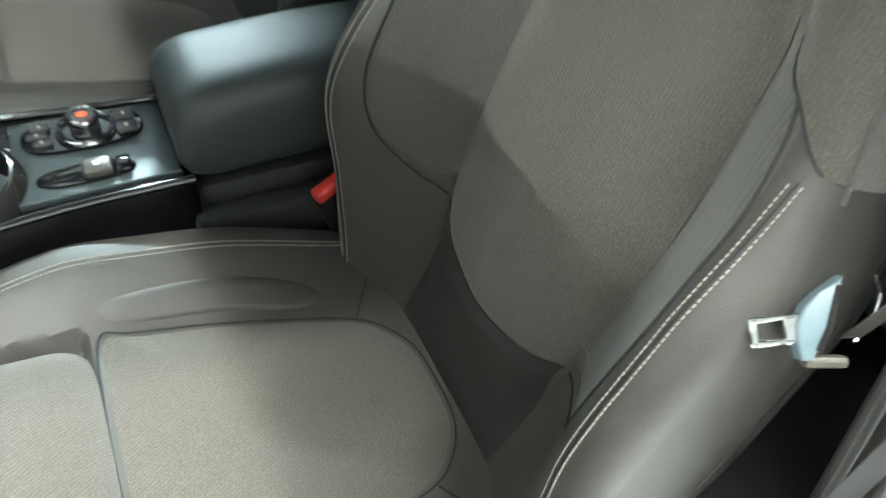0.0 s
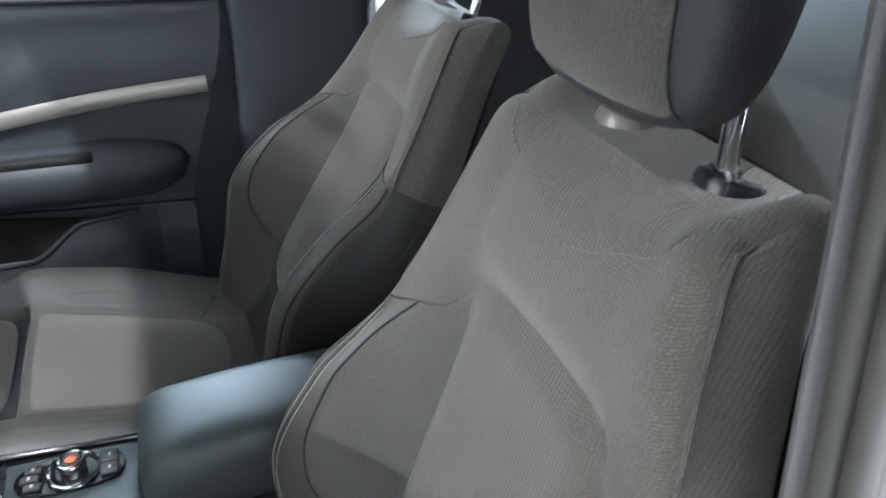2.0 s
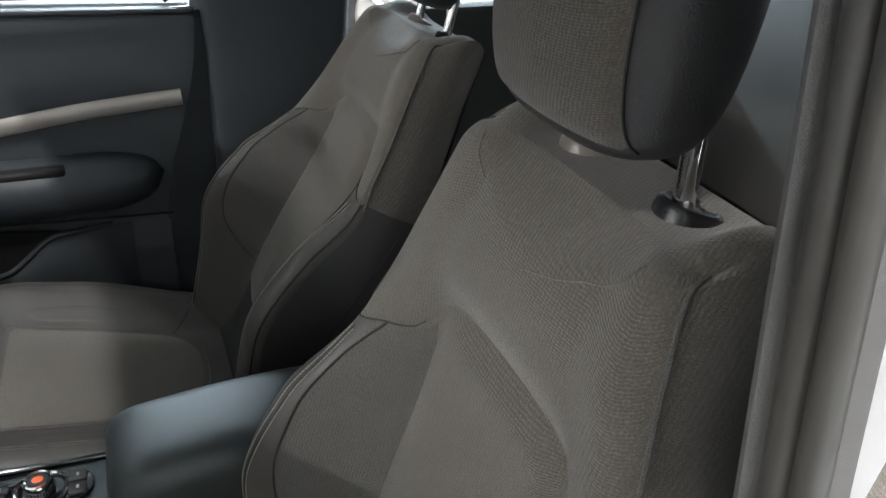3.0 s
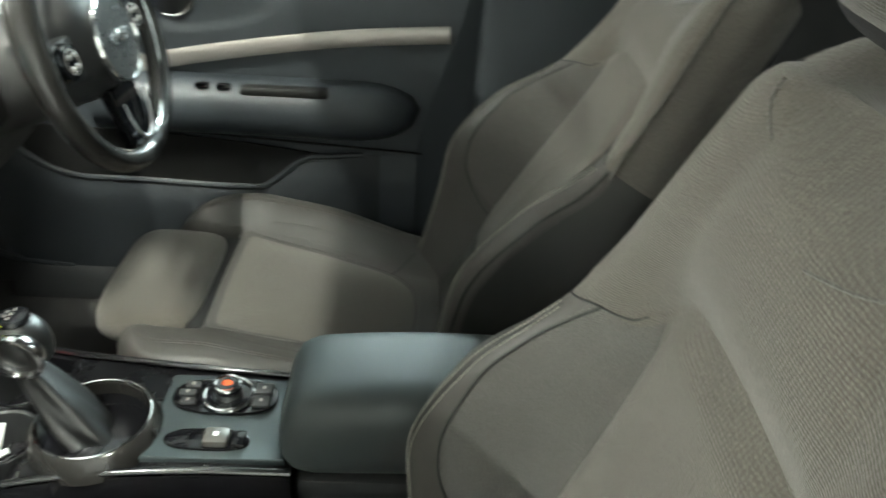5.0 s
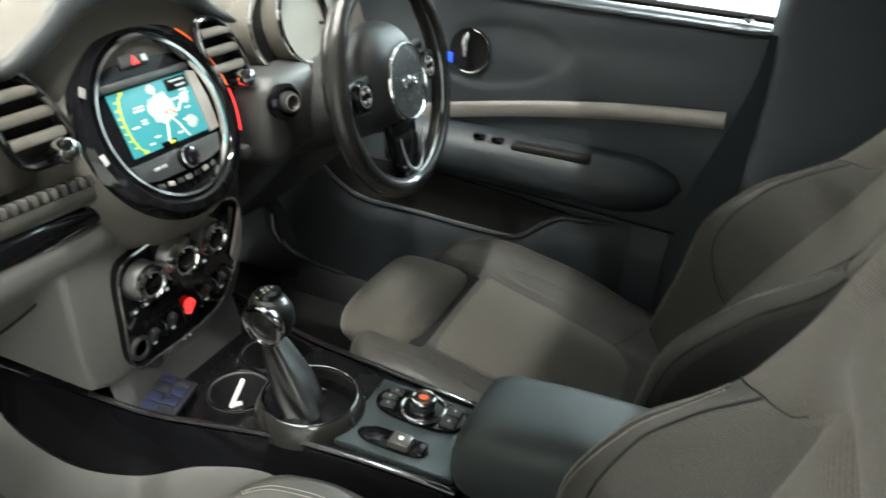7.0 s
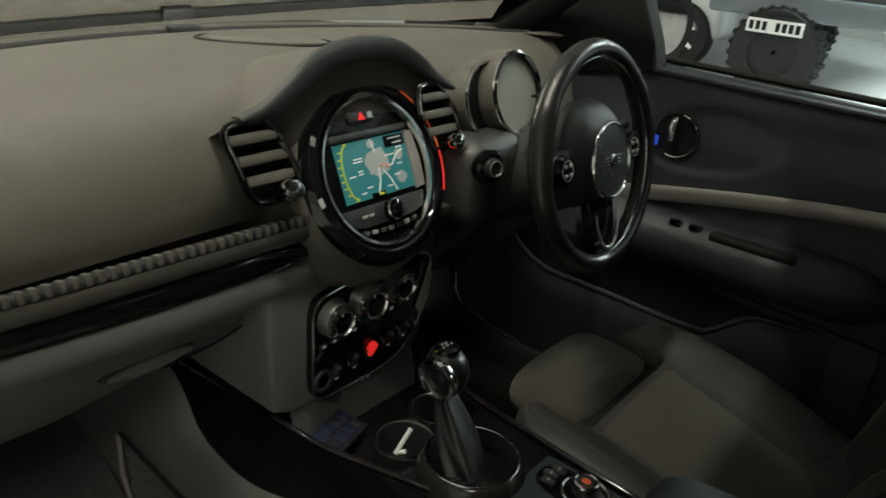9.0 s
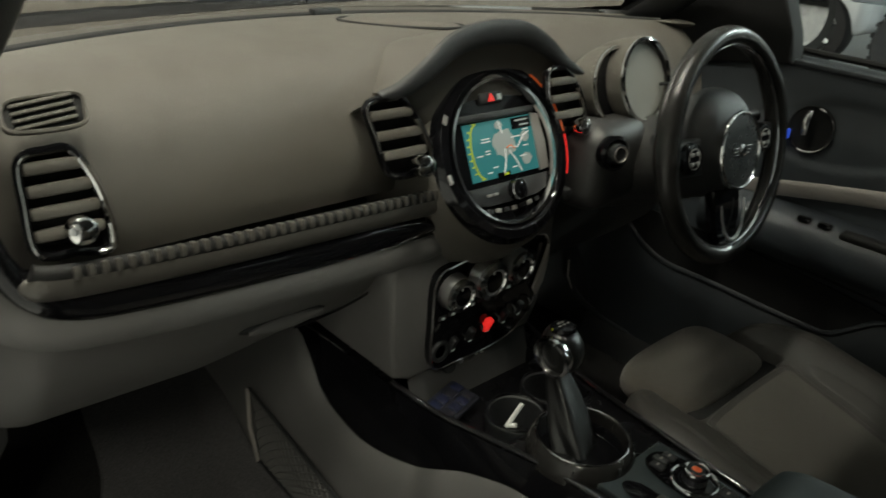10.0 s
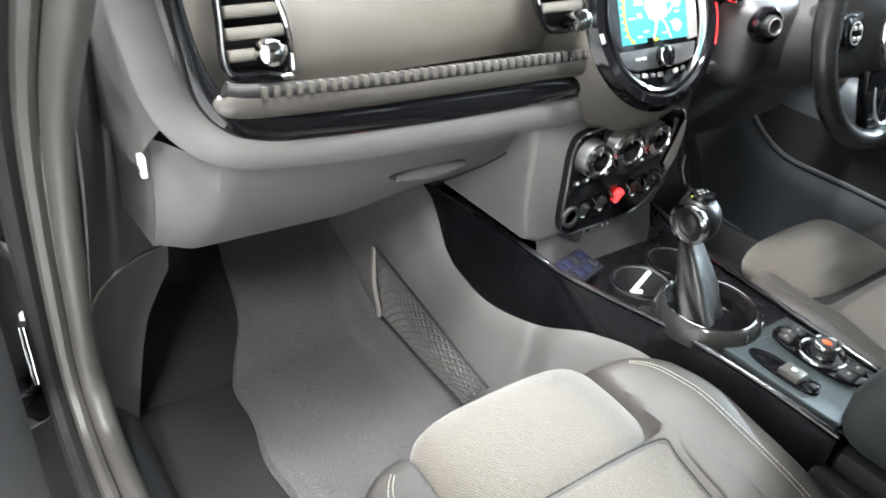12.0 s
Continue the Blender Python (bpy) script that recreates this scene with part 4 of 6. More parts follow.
part("grip_foot", box((0.024, 0.007, 0.010), TG @ Matrix.Translation((0.012, -0.020, -0.004)) @ Matrix.Rotation(-0.10, 4, "Z"), 0.003), GUIDE, grip)
part("wire_hoop", tube(smooth_line([TG @ Vector((0.030, -0.012, -0.006)), TG @ Vector((0.040, -0.002, -0.006)), TG @ Vector((0.047, 0.012, -0.006)), TG @ Vector((0.046, 0.024, -0.006))], 6), 0.0008, n=6), CHROME, belt, "thin bright wire hoop")


STRAP_LINE = smooth_line([TG @ Vector((0.020, -0.008, -0.002)), (-0.640, -0.045, 0.990), (-0.660, -0.026, 1.075), (-0.664, -0.060, 1.17), (-0.640, -0.130, 1.28)], 6)


def strap(a, b):
    path = STRAP_LINE[min(len(STRAP_LINE) - 1, round(b * (len(STRAP_LINE) - 1)))]
    return path + Vector((-0.005 * a, -0.011 * a, 0.001 * a))


part("upper_webbing", sheet(strap, 4, 24), WEB, belt, "dark woven belt strap")
tg = bmesh.new()
for sx, sy, w, h in ((-0.014, 0.0065, 0.028, 0.0036), (-0.014, -0.0065, 0.028, 0.0036), (-0.0260, 0.0, 0.005, 0.0166), (-0.005, 0, 0.010, 0.0166)):
    box((w, h, 0.003), TG @ Matrix.Translation((sx, sy, 0.0)), 0.001, 1, tg)
part("tongue", tg, CHROME, belt, "metal buckle tongue")


# ---- dashboard ----
dash = thing("dashboard", (0, 0.75, 0.8), "grey soft dashboard with piano black and chrome trim", "dashboard")


def edge_y(x):
    return 1.085 - 0.55 * (x + 0.03) ** 2


def front_y(x):
    return 0.70 + 0.05 * ease((-0.56 - x) / 0.09) + 0.03 * ease((x - 0.5) / 0.2)


def upper(a, b):
    x = -0.638 + 1.318 * a
    y0, y1 = front_y(x), edge_y(x)
    p = PAD[min(len(PAD) - 1, round(b * (len(PAD) - 1)))]
    return (x, y0 + p.x + (y1 - y0 - 0.38) * ease((p.x - 0.06) / 0.32), p.z - 0.010 * ease((x - 0.4) / 0.25))


PAD = smooth_line([(0.002, 0, 0.950), (0.000, 0, 0.982), (0.009, 0, 1.028), (0.031, 0, 1.074), (0.068, 0, 1.107), (0.13, 0, 1.127), (0.24, 0, 1.129), (0.34, 0, 1.122), (0.38, 0, 1.112)], 7)
part("upper_pad", sheet(upper, 70, len(PAD) - 1), SOFT, dash, "soft grey-brown upper dash")
part("screen_edge", tube([(x, edge_y(x) + 0.004, 1.112) for x in [-0.64 + 0.033 * k for k in range(40)]], 0.011, n=8, flat=0.8), BLACK, dash, "black windscreen base trim")
part("front_strip", sheet(lambda a, b: (lambda x: (x, edge_y(x) + 0.014 + 0.045 * b, 1.112 + 0.006 * b))(-0.60 + 1.22 * a), 40, 4), SOFT, dash, "grey strip at the foot of the windscreen")
part("sensor", box((0.055, 0.02, 0.012), Matrix.Translation((0.0, edge_y(0) - 0.004, 1.121)), 0.003), DARK, dash)
# oval tweeter lid on top
part("top_lid", lathe([(0.072, -0.004), (0.070, 0.004), (0.062, 0.008), (0.02, 0.010), (0.002, 0.010)], Matrix.Translation((0.020, 0.900, 1.126)) @ Matrix.Rotation(radians(-38), 4, "Z") @ Matrix.Diagonal((1.35, 0.55, 1, 1)), 36), SOFT, dash, "oval lid on the dash top")
part("lid_gap", tube([Vector((0.020, 0.900, 1.1295)) + Matrix.Rotation(radians(-38), 3, "Z") @ Vector((0.099 * math.cos(k * math.tau / 36), 0.041 * math.sin(k * math.tau / 36), 0)) for k in range(36)], 0.003, n=6, closed=True), BLACK, dash)

# ribbed strip, gloss bezel, grey lower band
STRIP = smooth_line([(-0.612, 0.680, 0.967), (-0.590, 0.664, 0.957), (-0.45, 0.658, 0.950), (-0.30, 0.658, 0.946), (-0.105, 0.660, 0.940)], 10)
strip = part("trim_strip", band(STRIP, [0.004 + 0.013 * min(1, i / 8) for i in range(len(STRIP))], 0.017), STRIPMAT, dash, "satin grey ribbed trim strip")
part("rib_channel", band([p + Vector((0.004, -0.006, 0.0115)) for p in STRIP[6:]], 0.0085, 0.010), BLACK, strip, "dark channel between the ribs")
for k in range(36):
    t = (k + 0.5) / 36
    x = -0.575 + 0.462 * t
    z = 0.9685 - 0.0135 * t
    part("rib", box((0.0068, 0.014, 0.0125), Matrix.Translation((x, 0.6475 + 0.003 * abs(t - 0.5), z)) @ Matrix.Rotation(radians(-14), 4, "X"), 0.0018, 2), STRIPMAT, strip)
BEZEL = smooth_line([(-0.045, 0.668, 0.905), (-0.15, 0.660, 0.908), (-0.33, 0.658, 0.913), (-0.50, 0.659, 0.922), (-0.575, 0.664, 0.932), (-0.615, 0.672, 0.960), (-0.630, 0.682, 1.01), (-0.638, 0.700, 1.08), (-0.630, 0.735, 1.125)], 8)
wid = [0.004 + 0.015 * min(1, i / 10) if i < 34 else max(0.009, 0.019 - 0.0007 * (i - 34)) for i in range(len(BEZEL))]
part("gloss_bezel", band(BEZEL, wid, 0.012), GLOSS, dash, "piano black bezel strip")
part("bezel_line", tube([p + Vector((0, -0.009, -0.013)) for p in BEZEL[2:34]], 0.0012, n=5), CHROME, dash, "fine chrome line")
LOW = smooth_line([(-0.055, 0.672, 0.868), (-0.15, 0.664, 0.870), (-0.33, 0.662, 0.877), (-0.50, 0.664, 0.888), (-0.60, 0.672, 0.902), (-0.648, 0.690, 0.945), (-0.664, 0.706, 1.01), (-0.672, 0.726, 1.08), (-0.672, 0.76, 1.125)], 8)
part("lower_band", band([p + Vector((0, 0, 0.007)) for p in LOW], 0.025, 0.014), GREY, dash, "grey plastic dash edge")
part("end_cap", sheet(lambda a, b: (-0.640 - 0.034 * math.sin(math.pi * min(1, a * 3) * 0.5), 0.690 + 0.28 * a, (lambda z0: z0 + (1.125 - z0) * b)(0.935 - 0.08 * ease(a * 3))), 12, 8), GREY, dash)
clip = part("end_cap_clip", box((0.007, 0.014, 0.026), Matrix.Translation((-0.671, 0.747, 0.866)), 0.002), WHITE, dash, "small white clip")
part("clip_hole", box((0.008, 0.006, 0.008), Matrix.Translation((-0.6725, 0.7465, 0.862)), 0.001), BLACK, clip)


# glovebox
def lid(a, b):
    xr = -0.156 - 0.085 * b ** 2.5
    x = -0.657 + (xr + 0.657) * a
    left = ease((-0.60 - x) / 0.06)
    y = 0.678 + 0.132 * b ** 1.6 + 0.10 * left * (1 - b)
    z = 0.884 - 0.010 * a - (0.178 - 0.02 * ease((a - 0.6) / 0.4)) * b + 0.018 * left * b
    return (x, y, z)


glove = part("glovebox_lid", sheet(lid, 40, 20), GREY, dash, "grey glovebox lid")
part("glovebox_under", sheet(lambda a, b: (lid(a, 1)[0], lid(a, 1)[1] + 0.28 * b, lid(a, 1)[2] + 0.006 * b), 30, 4), DARK, dash)
part("glovebox_side", sheet(lambda a, b: (lid(0, b)[0] - 0.004 * math.sin(math.pi * a), lid(0, b)[1] - 0.10 * (1 - b) * 0 + 0.34 * a, lid(0, b)[2] + 0.02 * (1 - b)), 8, 12), GREY, dash)
part("lid_gap", tube([Vector(lid(1, b / 20)) + Vector((0.002, -0.006, 0)) for b in range(21)], 0.0020, n=6), BLACK, dash)
hm = [Vector(lid(0.57 + 0.27 * k / 16, 0.45 + 0.05 * (k / 16 - 0.5))) + Vector((0, -0.003, 0)) for k in range(17)]
lens = [0.0012 + 0.0115 * math.sin(math.pi * k / 16) ** 0.8 for k in range(17)]
part("handle_scoop", band(hm, lens, 0.003), DARK, glove, "dark lens-shaped handle recess")
part("glovebox_handle", band([p + Vector((0.003, -0.002, -0.0022)) for p in hm[1:16]], [0.76 * w for w in lens[1:16]], 0.005), GREY, glove, "grey pull handle flap")

# lower centre stack
part("stack_housing", slab([(-0.178, 0.885), (-0.13, 0.90), (0.13, 0.90), (0.165, 0.885), (0.160, 0.78), (0.150, 0.70), (0.130, 0.662), (-0.130, 0.655), (-0.158, 0.668), (-0.165, 0.72)], 0.24, axes((0, 0.660, 0), (0, -1, 0)), 0.012, 3), GREY, dash, "grey centre stack")
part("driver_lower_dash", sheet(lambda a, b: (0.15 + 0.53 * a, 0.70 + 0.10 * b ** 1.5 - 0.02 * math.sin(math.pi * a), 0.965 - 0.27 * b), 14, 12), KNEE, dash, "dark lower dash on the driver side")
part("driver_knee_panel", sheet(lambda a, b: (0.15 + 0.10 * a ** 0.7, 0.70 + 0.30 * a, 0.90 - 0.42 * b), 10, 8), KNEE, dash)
part("driver_shelf", box((0.16, 0.06, 0.02), Matrix.Translation((0.22, 0.66, 0.905)), 0.006), DARK, dash)


# air vents
def vent(outline, y, slats, knob_at, name="air_vent", tilt=0.0, slat_mat=SOFT):
    """Vent in the dash face: outline of (x, z) pairs."""
    ol = smooth_line([(x, 0, z) for x, z in outline], 5, True)
    xs, zs = [p.x for p in ol], [p.z for p in ol]
    x0, x1, z0, z1 = min(xs), max(xs), min(zs), max(zs)
    cx, cz = (x0 + x1) / 2, (z0 + z1) / 2
    at = lambda x, z, d=0.0: Vector((x, y + d + tilt * (z - cz), z))
    bm = bmesh.new()
    rim = [bm.verts.new(at(p.x, p.z, -0.004)) for p in ol]
    deep = [bm.verts.new(at(cx + 0.9 * (p.x - cx), cz + 0.9 * (p.z - cz), 0.010)) for p in ol]
    n = len(ol)
    for k in range(n):
        bm.faces.new((rim[k], rim[(k + 1) % n], deep[(k + 1) % n], deep[k]))
    bm.faces.new(deep)
    v = part(name, bm, BLACK, dash, "air vent with horizontal slats and chrome edge")
    part("surround", tube([at(p.x, p.z, -0.005) for p in ol], 0.0045, n=8, closed=True), GLOSS, v)
    for k in range(slats):
        z = z0 + (z1 - z0) * (k + 1.0) / (slats + 1) + 0.004
        near = [p.x for p in ol if abs(p.z - z) < (z1 - z0) * 0.12]
        a, b = min(near), max(near)
        part("slat", box((max(0.02, b - a - 0.010), 0.016, 0.0125), Matrix.Translation(at((a + b) / 2, z, -0.002)) @ Matrix.Rotation(radians(-18), 4, "X"), 0.004, 2), slat_mat, v)
    right = sorted([p for p in ol if p.x > cx + 0.22 * (x1 - x0)], key=lambda p: -p.z)
    part("chrome_edge", tube([at(p.x, p.z, -0.009) for p in right], 0.0034, n=8), CHROME, v, "chrome edge")
    left = sorted([p for p in ol if p.x < cx - 0.30 * (x1 - x0)], key=lambda p: -p.z)
    part("chrome_edge", tube([at(p.x, p.z, -0.008) for p in left], 0.0018, n=8), CHROME, v)
    kx, kz = knob_at
    k = part("vent_knob", lathe([(0.0075, 0.0), (0.010, 0.014), (0.0145, 0.022), (0.0132, 0.034), (0.008, 0.038)], axes(at(kx, kz, -0.004), (0, -1, 0.25)), 20), CHROME, v, "chrome vent knob")
    return v


vent([(-0.590, 1.068), (-0.565, 1.074), (-0.543, 1.070), (-0.526, 1.03), (-0.522, 0.985), (-0.530, 0.972), (-0.555, 0.976), (-0.592, 0.982), (-0.594, 1.03)], 0.692, 4, (-0.556, 0.999), tilt=0.22)
vent([(-0.228, 1.083), (-0.200, 1.090), (-0.172, 1.086), (-0.142, 1.045), (-0.130, 1.015), (-0.142, 0.994), (-0.170, 0.990), (-0.198, 1.000), (-0.216, 1.045)], 0.660, 3, (-0.160, 1.002), tilt=0.1)
vent([(0.105, 1.095), (0.135, 1.096), (0.160, 1.080), (0.185, 1.045), (0.192, 1.020), (0.175, 1.000), (0.145, 1.000), (0.118, 1.03), (0.105, 1.065)], 0.665, 3, (0.160, 1.006), tilt=0.1)
# corner demister grille
GM = Matrix.Translation((-0.560, 0.7085, 1.1055)) @ Matrix.Rotation(radians(-35), 4, "X") @ Matrix.Rotation(radians(90), 4, "X")
GO = smooth_line([(-0.036, -0.010, 0), (-0.030, 0.012, 0), (0.0, 0.016, 0), (0.034, 0.015, 0), (0.036, -0.002, 0), (0.028, -0.016, 0), (-0.020, -0.017, 0)], 4, True)
gv = part("demister_grille", slab([(p.x, p.y) for p in GO], 0.006, GM, 0.002), BLACK, dash, "small side window demister grille")
part("frame", tube([GM @ Vector((p.x, p.y, 0.003)) for p in GO], 0.0022, n=6, closed=True), SOFT, gv)
for k in range(4):
    part("slat", box((0.056, 0.0035, 0.004), GM @ Matrix.Translation((0.0, -0.0105 + 0.0072 * k, 0.003)) @ Matrix.Rotation(radians(7), 4, "Z"), 0.001), SOFT, gv)

# round central display
DC, DT = Vector((0.012, 0.652, 0.992)), radians(24)
DN = Vector((0, -math.cos(DT), math.sin(DT)))
DM = axes(DC, DN)
disp = part("display_housing", lathe([(0.172, -0.11), (0.160, -0.07), (0.146, -0.03), (0.137, -0.008), (0.130, -0.002)], DM, 56, cap=False), SOFT, dash, "grey round display housing")
part("outer_ring", lathe([(0.133, -0.012), (0.131, 0.000), (0.123, 0.010), (0.112, 0.012), (0.104, 0.006), (0.101, -0.004)], DM, 64, cap=False), GLOSS, disp, "piano black light ring")
part("inner_ring", lathe([(0.1050, 0.005), (0.1030, 0.0105), (0.0990, 0.0095), (0.0965, 0.0)], DM, 64, cap=False), CHROME, disp, "thin chrome ring")
part("face", lathe([(0.1005, -0.004), (0.096, -0.006), (0.001, -0.006)], DM, 64), GLOSS, disp, "black display face")
# Two pale plates paint the bright reflections on the gloss ring.
for deg in (152, 190):
    part("ring_highlight", box((0.014, 0.013, 0.0012), DM @ Matrix.Rotation(radians(deg), 4, "Z") @ Matrix.Translation((0.1185, 0, 0.0115)) @ Matrix.Rotation(radians(-18), 4, "Y"), 0.0006, 1), SATIN, disp, "pale plate painting a reflection on the gloss ring")
for lo, hi, mat in ((-24, 6, RED_LIT), (5, 56, ORANGE_LIT)):
    arc = [DM @ Vector((0.1262 * math.cos(radians(a)), 0.1262 * math.sin(radians(a)), 0.0075)) for a in range(lo, hi, 3)]
    part("ring_light_arc", tube(arc, 0.0017, n=8), mat, disp, "lit red arc on the ring" if mat == RED_LIT else "lit orange arc on the ring")
# screen with map
SM = DM @ Matrix.Translation((0.002, 0.006, 0))
SCREEN = shader("screen_teal", (0.02, 0.10, 0.11), 0.2, emit=((0.04, 0.30, 0.33), 0.75))
MAPGREY = shader("screen_grey", (0.2, 0.22, 0.22), 0.3, emit=((0.40, 0.47, 0.45), 0.7))
MAPWHITE = shader("screen_white", (0.5, 0.5, 0.5), 0.3, emit=((0.85, 0.9, 0.9), 0.8))
MAPYEL = shader("screen_yellow", (0.3, 0.35, 0.02), 0.3, emit=((0.55, 0.65, 0.05), 0.8))
MAPORANGE = shader("screen_orange", (0.4, 0.1, 0.02), 0.3, emit=((0.8, 0.2, 0.05), 0.7))
screen = part("screen", slab([(-0.068, -0.040), (0.068, -0.040), (0.068, 0.040), (-0.068, 0.040)], 0.003, SM @ Matrix.Translation((0, 0, -0.003))), SCREEN, disp, "lit teal navigation map screen", smooth=False)
Z1 = -0.0022


def patch_on_screen(name, pts, mat, z=Z1):
    part(name, slab(pts, 0.0004, SM @ Matrix.Translation((0, 0, z))), mat, screen, smooth=False)


rnd = random.Random(4)
blob = [(0.006 + (0.019 + 0.007 * rnd.random()) * math.cos(k * math.tau / 18), 0.006 + (0.017 + 0.007 * rnd.random()) * math.sin(k * math.tau / 18)) for k in range(18)]
patch_on_screen("town_area", blob, MAPGREY)
patch_on_screen("town_area", [(0.0 + 0.008 * math.cos(k * math.tau / 9), 0.032 + 0.006 * math.sin(k * math.tau / 9)) for k in range(9)], MAPGREY)
patch_on_screen("town_area", [(0.045 + (0.008 + 0.004 * rnd.random()) * math.cos(k * math.tau / 9), -0.022 + 0.009 * math.sin(k * math.tau / 9)) for k in range(9)], MAPGREY)
patch_on_screen("town_area", [(0.049 + (0.007 + 0.004 * rnd.random()) * math.cos(k * math.tau / 9), 0.010 + 0.008 * math.sin(k * math.tau / 9)) for k in range(9)], MAPGREY)
for rd in ([(0.004, -0.002), (0.002, -0.018), (-0.006, -0.036)], [(0.010, 0.0), (0.030, -0.003), (0.046, 0.012), (0.058, 0.016)], [(0.012, -0.006), (0.022, -0.020), (0.030, -0.038)], [(0.004, 0.02), (0.0, 0.038)]):
    part("map_road", tube([SM @ Vector((x, y, Z1 + 0.0004)) for x, y in rd], 0.0011, n=5), MAPWHITE, screen)
part("route_line", tube([SM @ Vector((x, y, Z1 + 0.0006)) for x, y in ((0.008, -0.001), (0.016, 0.001), (0.024, -0.004))], 0.0012, n=5), MAPORANGE, screen)
for x, y, w in ((-0.030, 0.016, 0.016), (-0.031, 0.012, 0.018), (-0.030, -0.001, 0.009), (-0.030, -0.005, 0.009), (-0.046, -0.006, 0.012), (-0.020, -0.025, 0.010), (-0.033, -0.031, 0.009), (0.030, 0.012, 0.018), (0.047, -0.003, 0.010), (0.038, -0.017, 0.012), (0.052, 0.020, 0.012), (0.018, -0.030, 0.009)):
    patch_on_screen("label_bar", [(x - w / 2, y - 0.0009), (x + w / 2, y - 0.0009), (x + w / 2, y + 0.0009), (x - w / 2, y + 0.0009)], MAPWHITE, -0.0019)
patch_on_screen("info_box", [(0.026, 0.022), (0.066, 0.022), (0.066, 0.038), (0.026, 0.038)], GLOSS, -0.0019)
for y, w in ((0.034, 0.026), (0.027, 0.018)):
    patch_on_screen("label_bar", [(0.060 - w, y - 0.0012), (0.060, y - 0.0012), (0.060, y + 0.0012), (0.060 - w, y + 0.0012)], MAPGREY, -0.0015)
patch_on_screen("scale_box", [(-0.020, -0.040), (0.006, -0.040), (0.006, -0.034), (-0.020, -0.034)], GLOSS, -0.0019)
patch_on_screen("label_bar", [(-0.006, -0.0388), (0.003, -0.0388), (0.003, -0.0355), (-0.006, -0.0355)], MAPYEL, -0.0015)
arcp = [SM @ Vector((-0.044 - 0.016 * math.sqrt(max(0, 1 - (k / 8 - 1) ** 2)) , -0.038 + 0.0096 * k / 2 * 1.0, Z1)) for k in range(17)]
part("yellow_arc", tube(arcp, 0.0013, n=5), MAPYEL, screen)
for k in range(9):
    p = SM.inverted() @ arcp[k * 2]
    patch_on_screen("tick", [(p.x - 0.007, p.y - 0.001), (p.x - 0.002, p.y - 0.001), (p.x - 0.002, p.y + 0.001), (p.x - 0.007, p.y + 0.001)], MAPYEL)
# side pillar, brow and lower controls on the face
part("screen_side", slab([(0.070, -0.042), (0.088, -0.040), (0.090, 0.0), (0.086, 0.040), (0.070, 0.044)], 0.004, DM @ Matrix.Translation((0, 0.004, 0.000)), 0.001), SATIN, disp)
part("brow", box((0.150, 0.010, 0.010), DM @ Matrix.Translation((0, 0.053, -0.001)), 0.003), DARK, disp)
haz = part("hazard_switch", box((0.046, 0.017, 0.008), DM @ Matrix.Translation((-0.004, 0.077, -0.002)), 0.006, 3), DARK, disp, "hazard light switch")
part("red_triangle", slab([(-0.006, -0.005), (0.006, -0.005), (0, 0.006)], 0.001, DM @ Matrix.Translation((-0.006, 0.077, 0.0032))), RED_LIT, haz, "lit red triangle", smooth=False)
part("mark", box((0.008, 0.008, 0.001), DM @ Matrix.Translation((0.010, 0.077, 0.003))), MAPGREY, haz)
part("control_bar", slab([(-0.080, -0.040), (0.080, -0.040), (0.072, -0.062), (0.045, -0.068), (-0.045, -0.068), (-0.072, -0.062)], 0.006, DM @ Matrix.Translation((0, -0.002, 0.002)), 0.002), DARK, disp)
part("volume_knob", lathe([(0.015, 0.0), (0.014, 0.010), (0.011, 0.012), (0.002, 0.012)], DM @ Matrix.Translation((0.006, -0.056, 0.002)), 28), GLOSS, disp)
part("volume_rim", tube([DM @ Vector((0.006 + 0.0135 * math.cos(k * math.tau / 28), -0.056 + 0.0135 * math.sin(k * math.tau / 28), 0.012)) for k in range(28)], 0.0014, n=6, closed=True), CHROME, disp)
for k in range(7):
    part("preset_key", box((0.010, 0.006, 0.003), DM @ Matrix.Translation((-0.048 + 0.016 * k, -0.076 - 0.004 * math.cos((k - 3) / 2.2), 0.0)) @ Matrix.Rotation((k - 3) * 0.10, 4, "Z"), 0.001), SATIN if k % 2 else DARK, disp)
for dx in (-0.046, -0.034):
    part("button", box((0.010, 0.004, 0.002), DM @ Matrix.Translation((dx, -0.055, 0.003)), 0.0008), SATIN, disp)
# hood lip over the ring, running into the side vents
HOOD = smooth_line([(-0.206, 0.666, 1.092), (-0.175, 0.664, 1.096), (-0.13, 0.668, 1.115), (-0.08, 0.674, 1.142), (-0.02, 0.676, 1.153), (0.05, 0.676, 1.150), (0.10, 0.674, 1.130), (0.14, 0.672, 1.105), (0.185, 0.672, 1.085)], 6)
part("hood", sheet(lambda a, b: (lambda p: (p.x, p.y + 0.20 * b, p.z + 0.004 * math.sin(math.pi * b) - (p.z - 1.115) * ease(b) - 0.05 * min(1, abs(p.x - 0.01) / 0.2) ** 3 * min(1, 3 * b)))(HOOD[round(a * (len(HOOD) - 1))]), len(HOOD) - 1, 12), SOFT, dash, "hood over the display")
part("hood_lip", band(HOOD, [0.004 + 0.013 * math.sin(math.pi * k / (len(HOOD) - 1)) ** 0.7 for k in range(len(HOOD))], 0.010), DARK, dash, "dark hood lip")
part("housing_fill", sheet(lambda a, b: (lambda p: p + Vector((0, 0.012, 0)) + (Vector((0.012, 0.675, 0.97)) - p) * b)(HOOD[round(a * (len(HOOD) - 1))]), len(HOOD) - 1, 10), SOFT, dash)

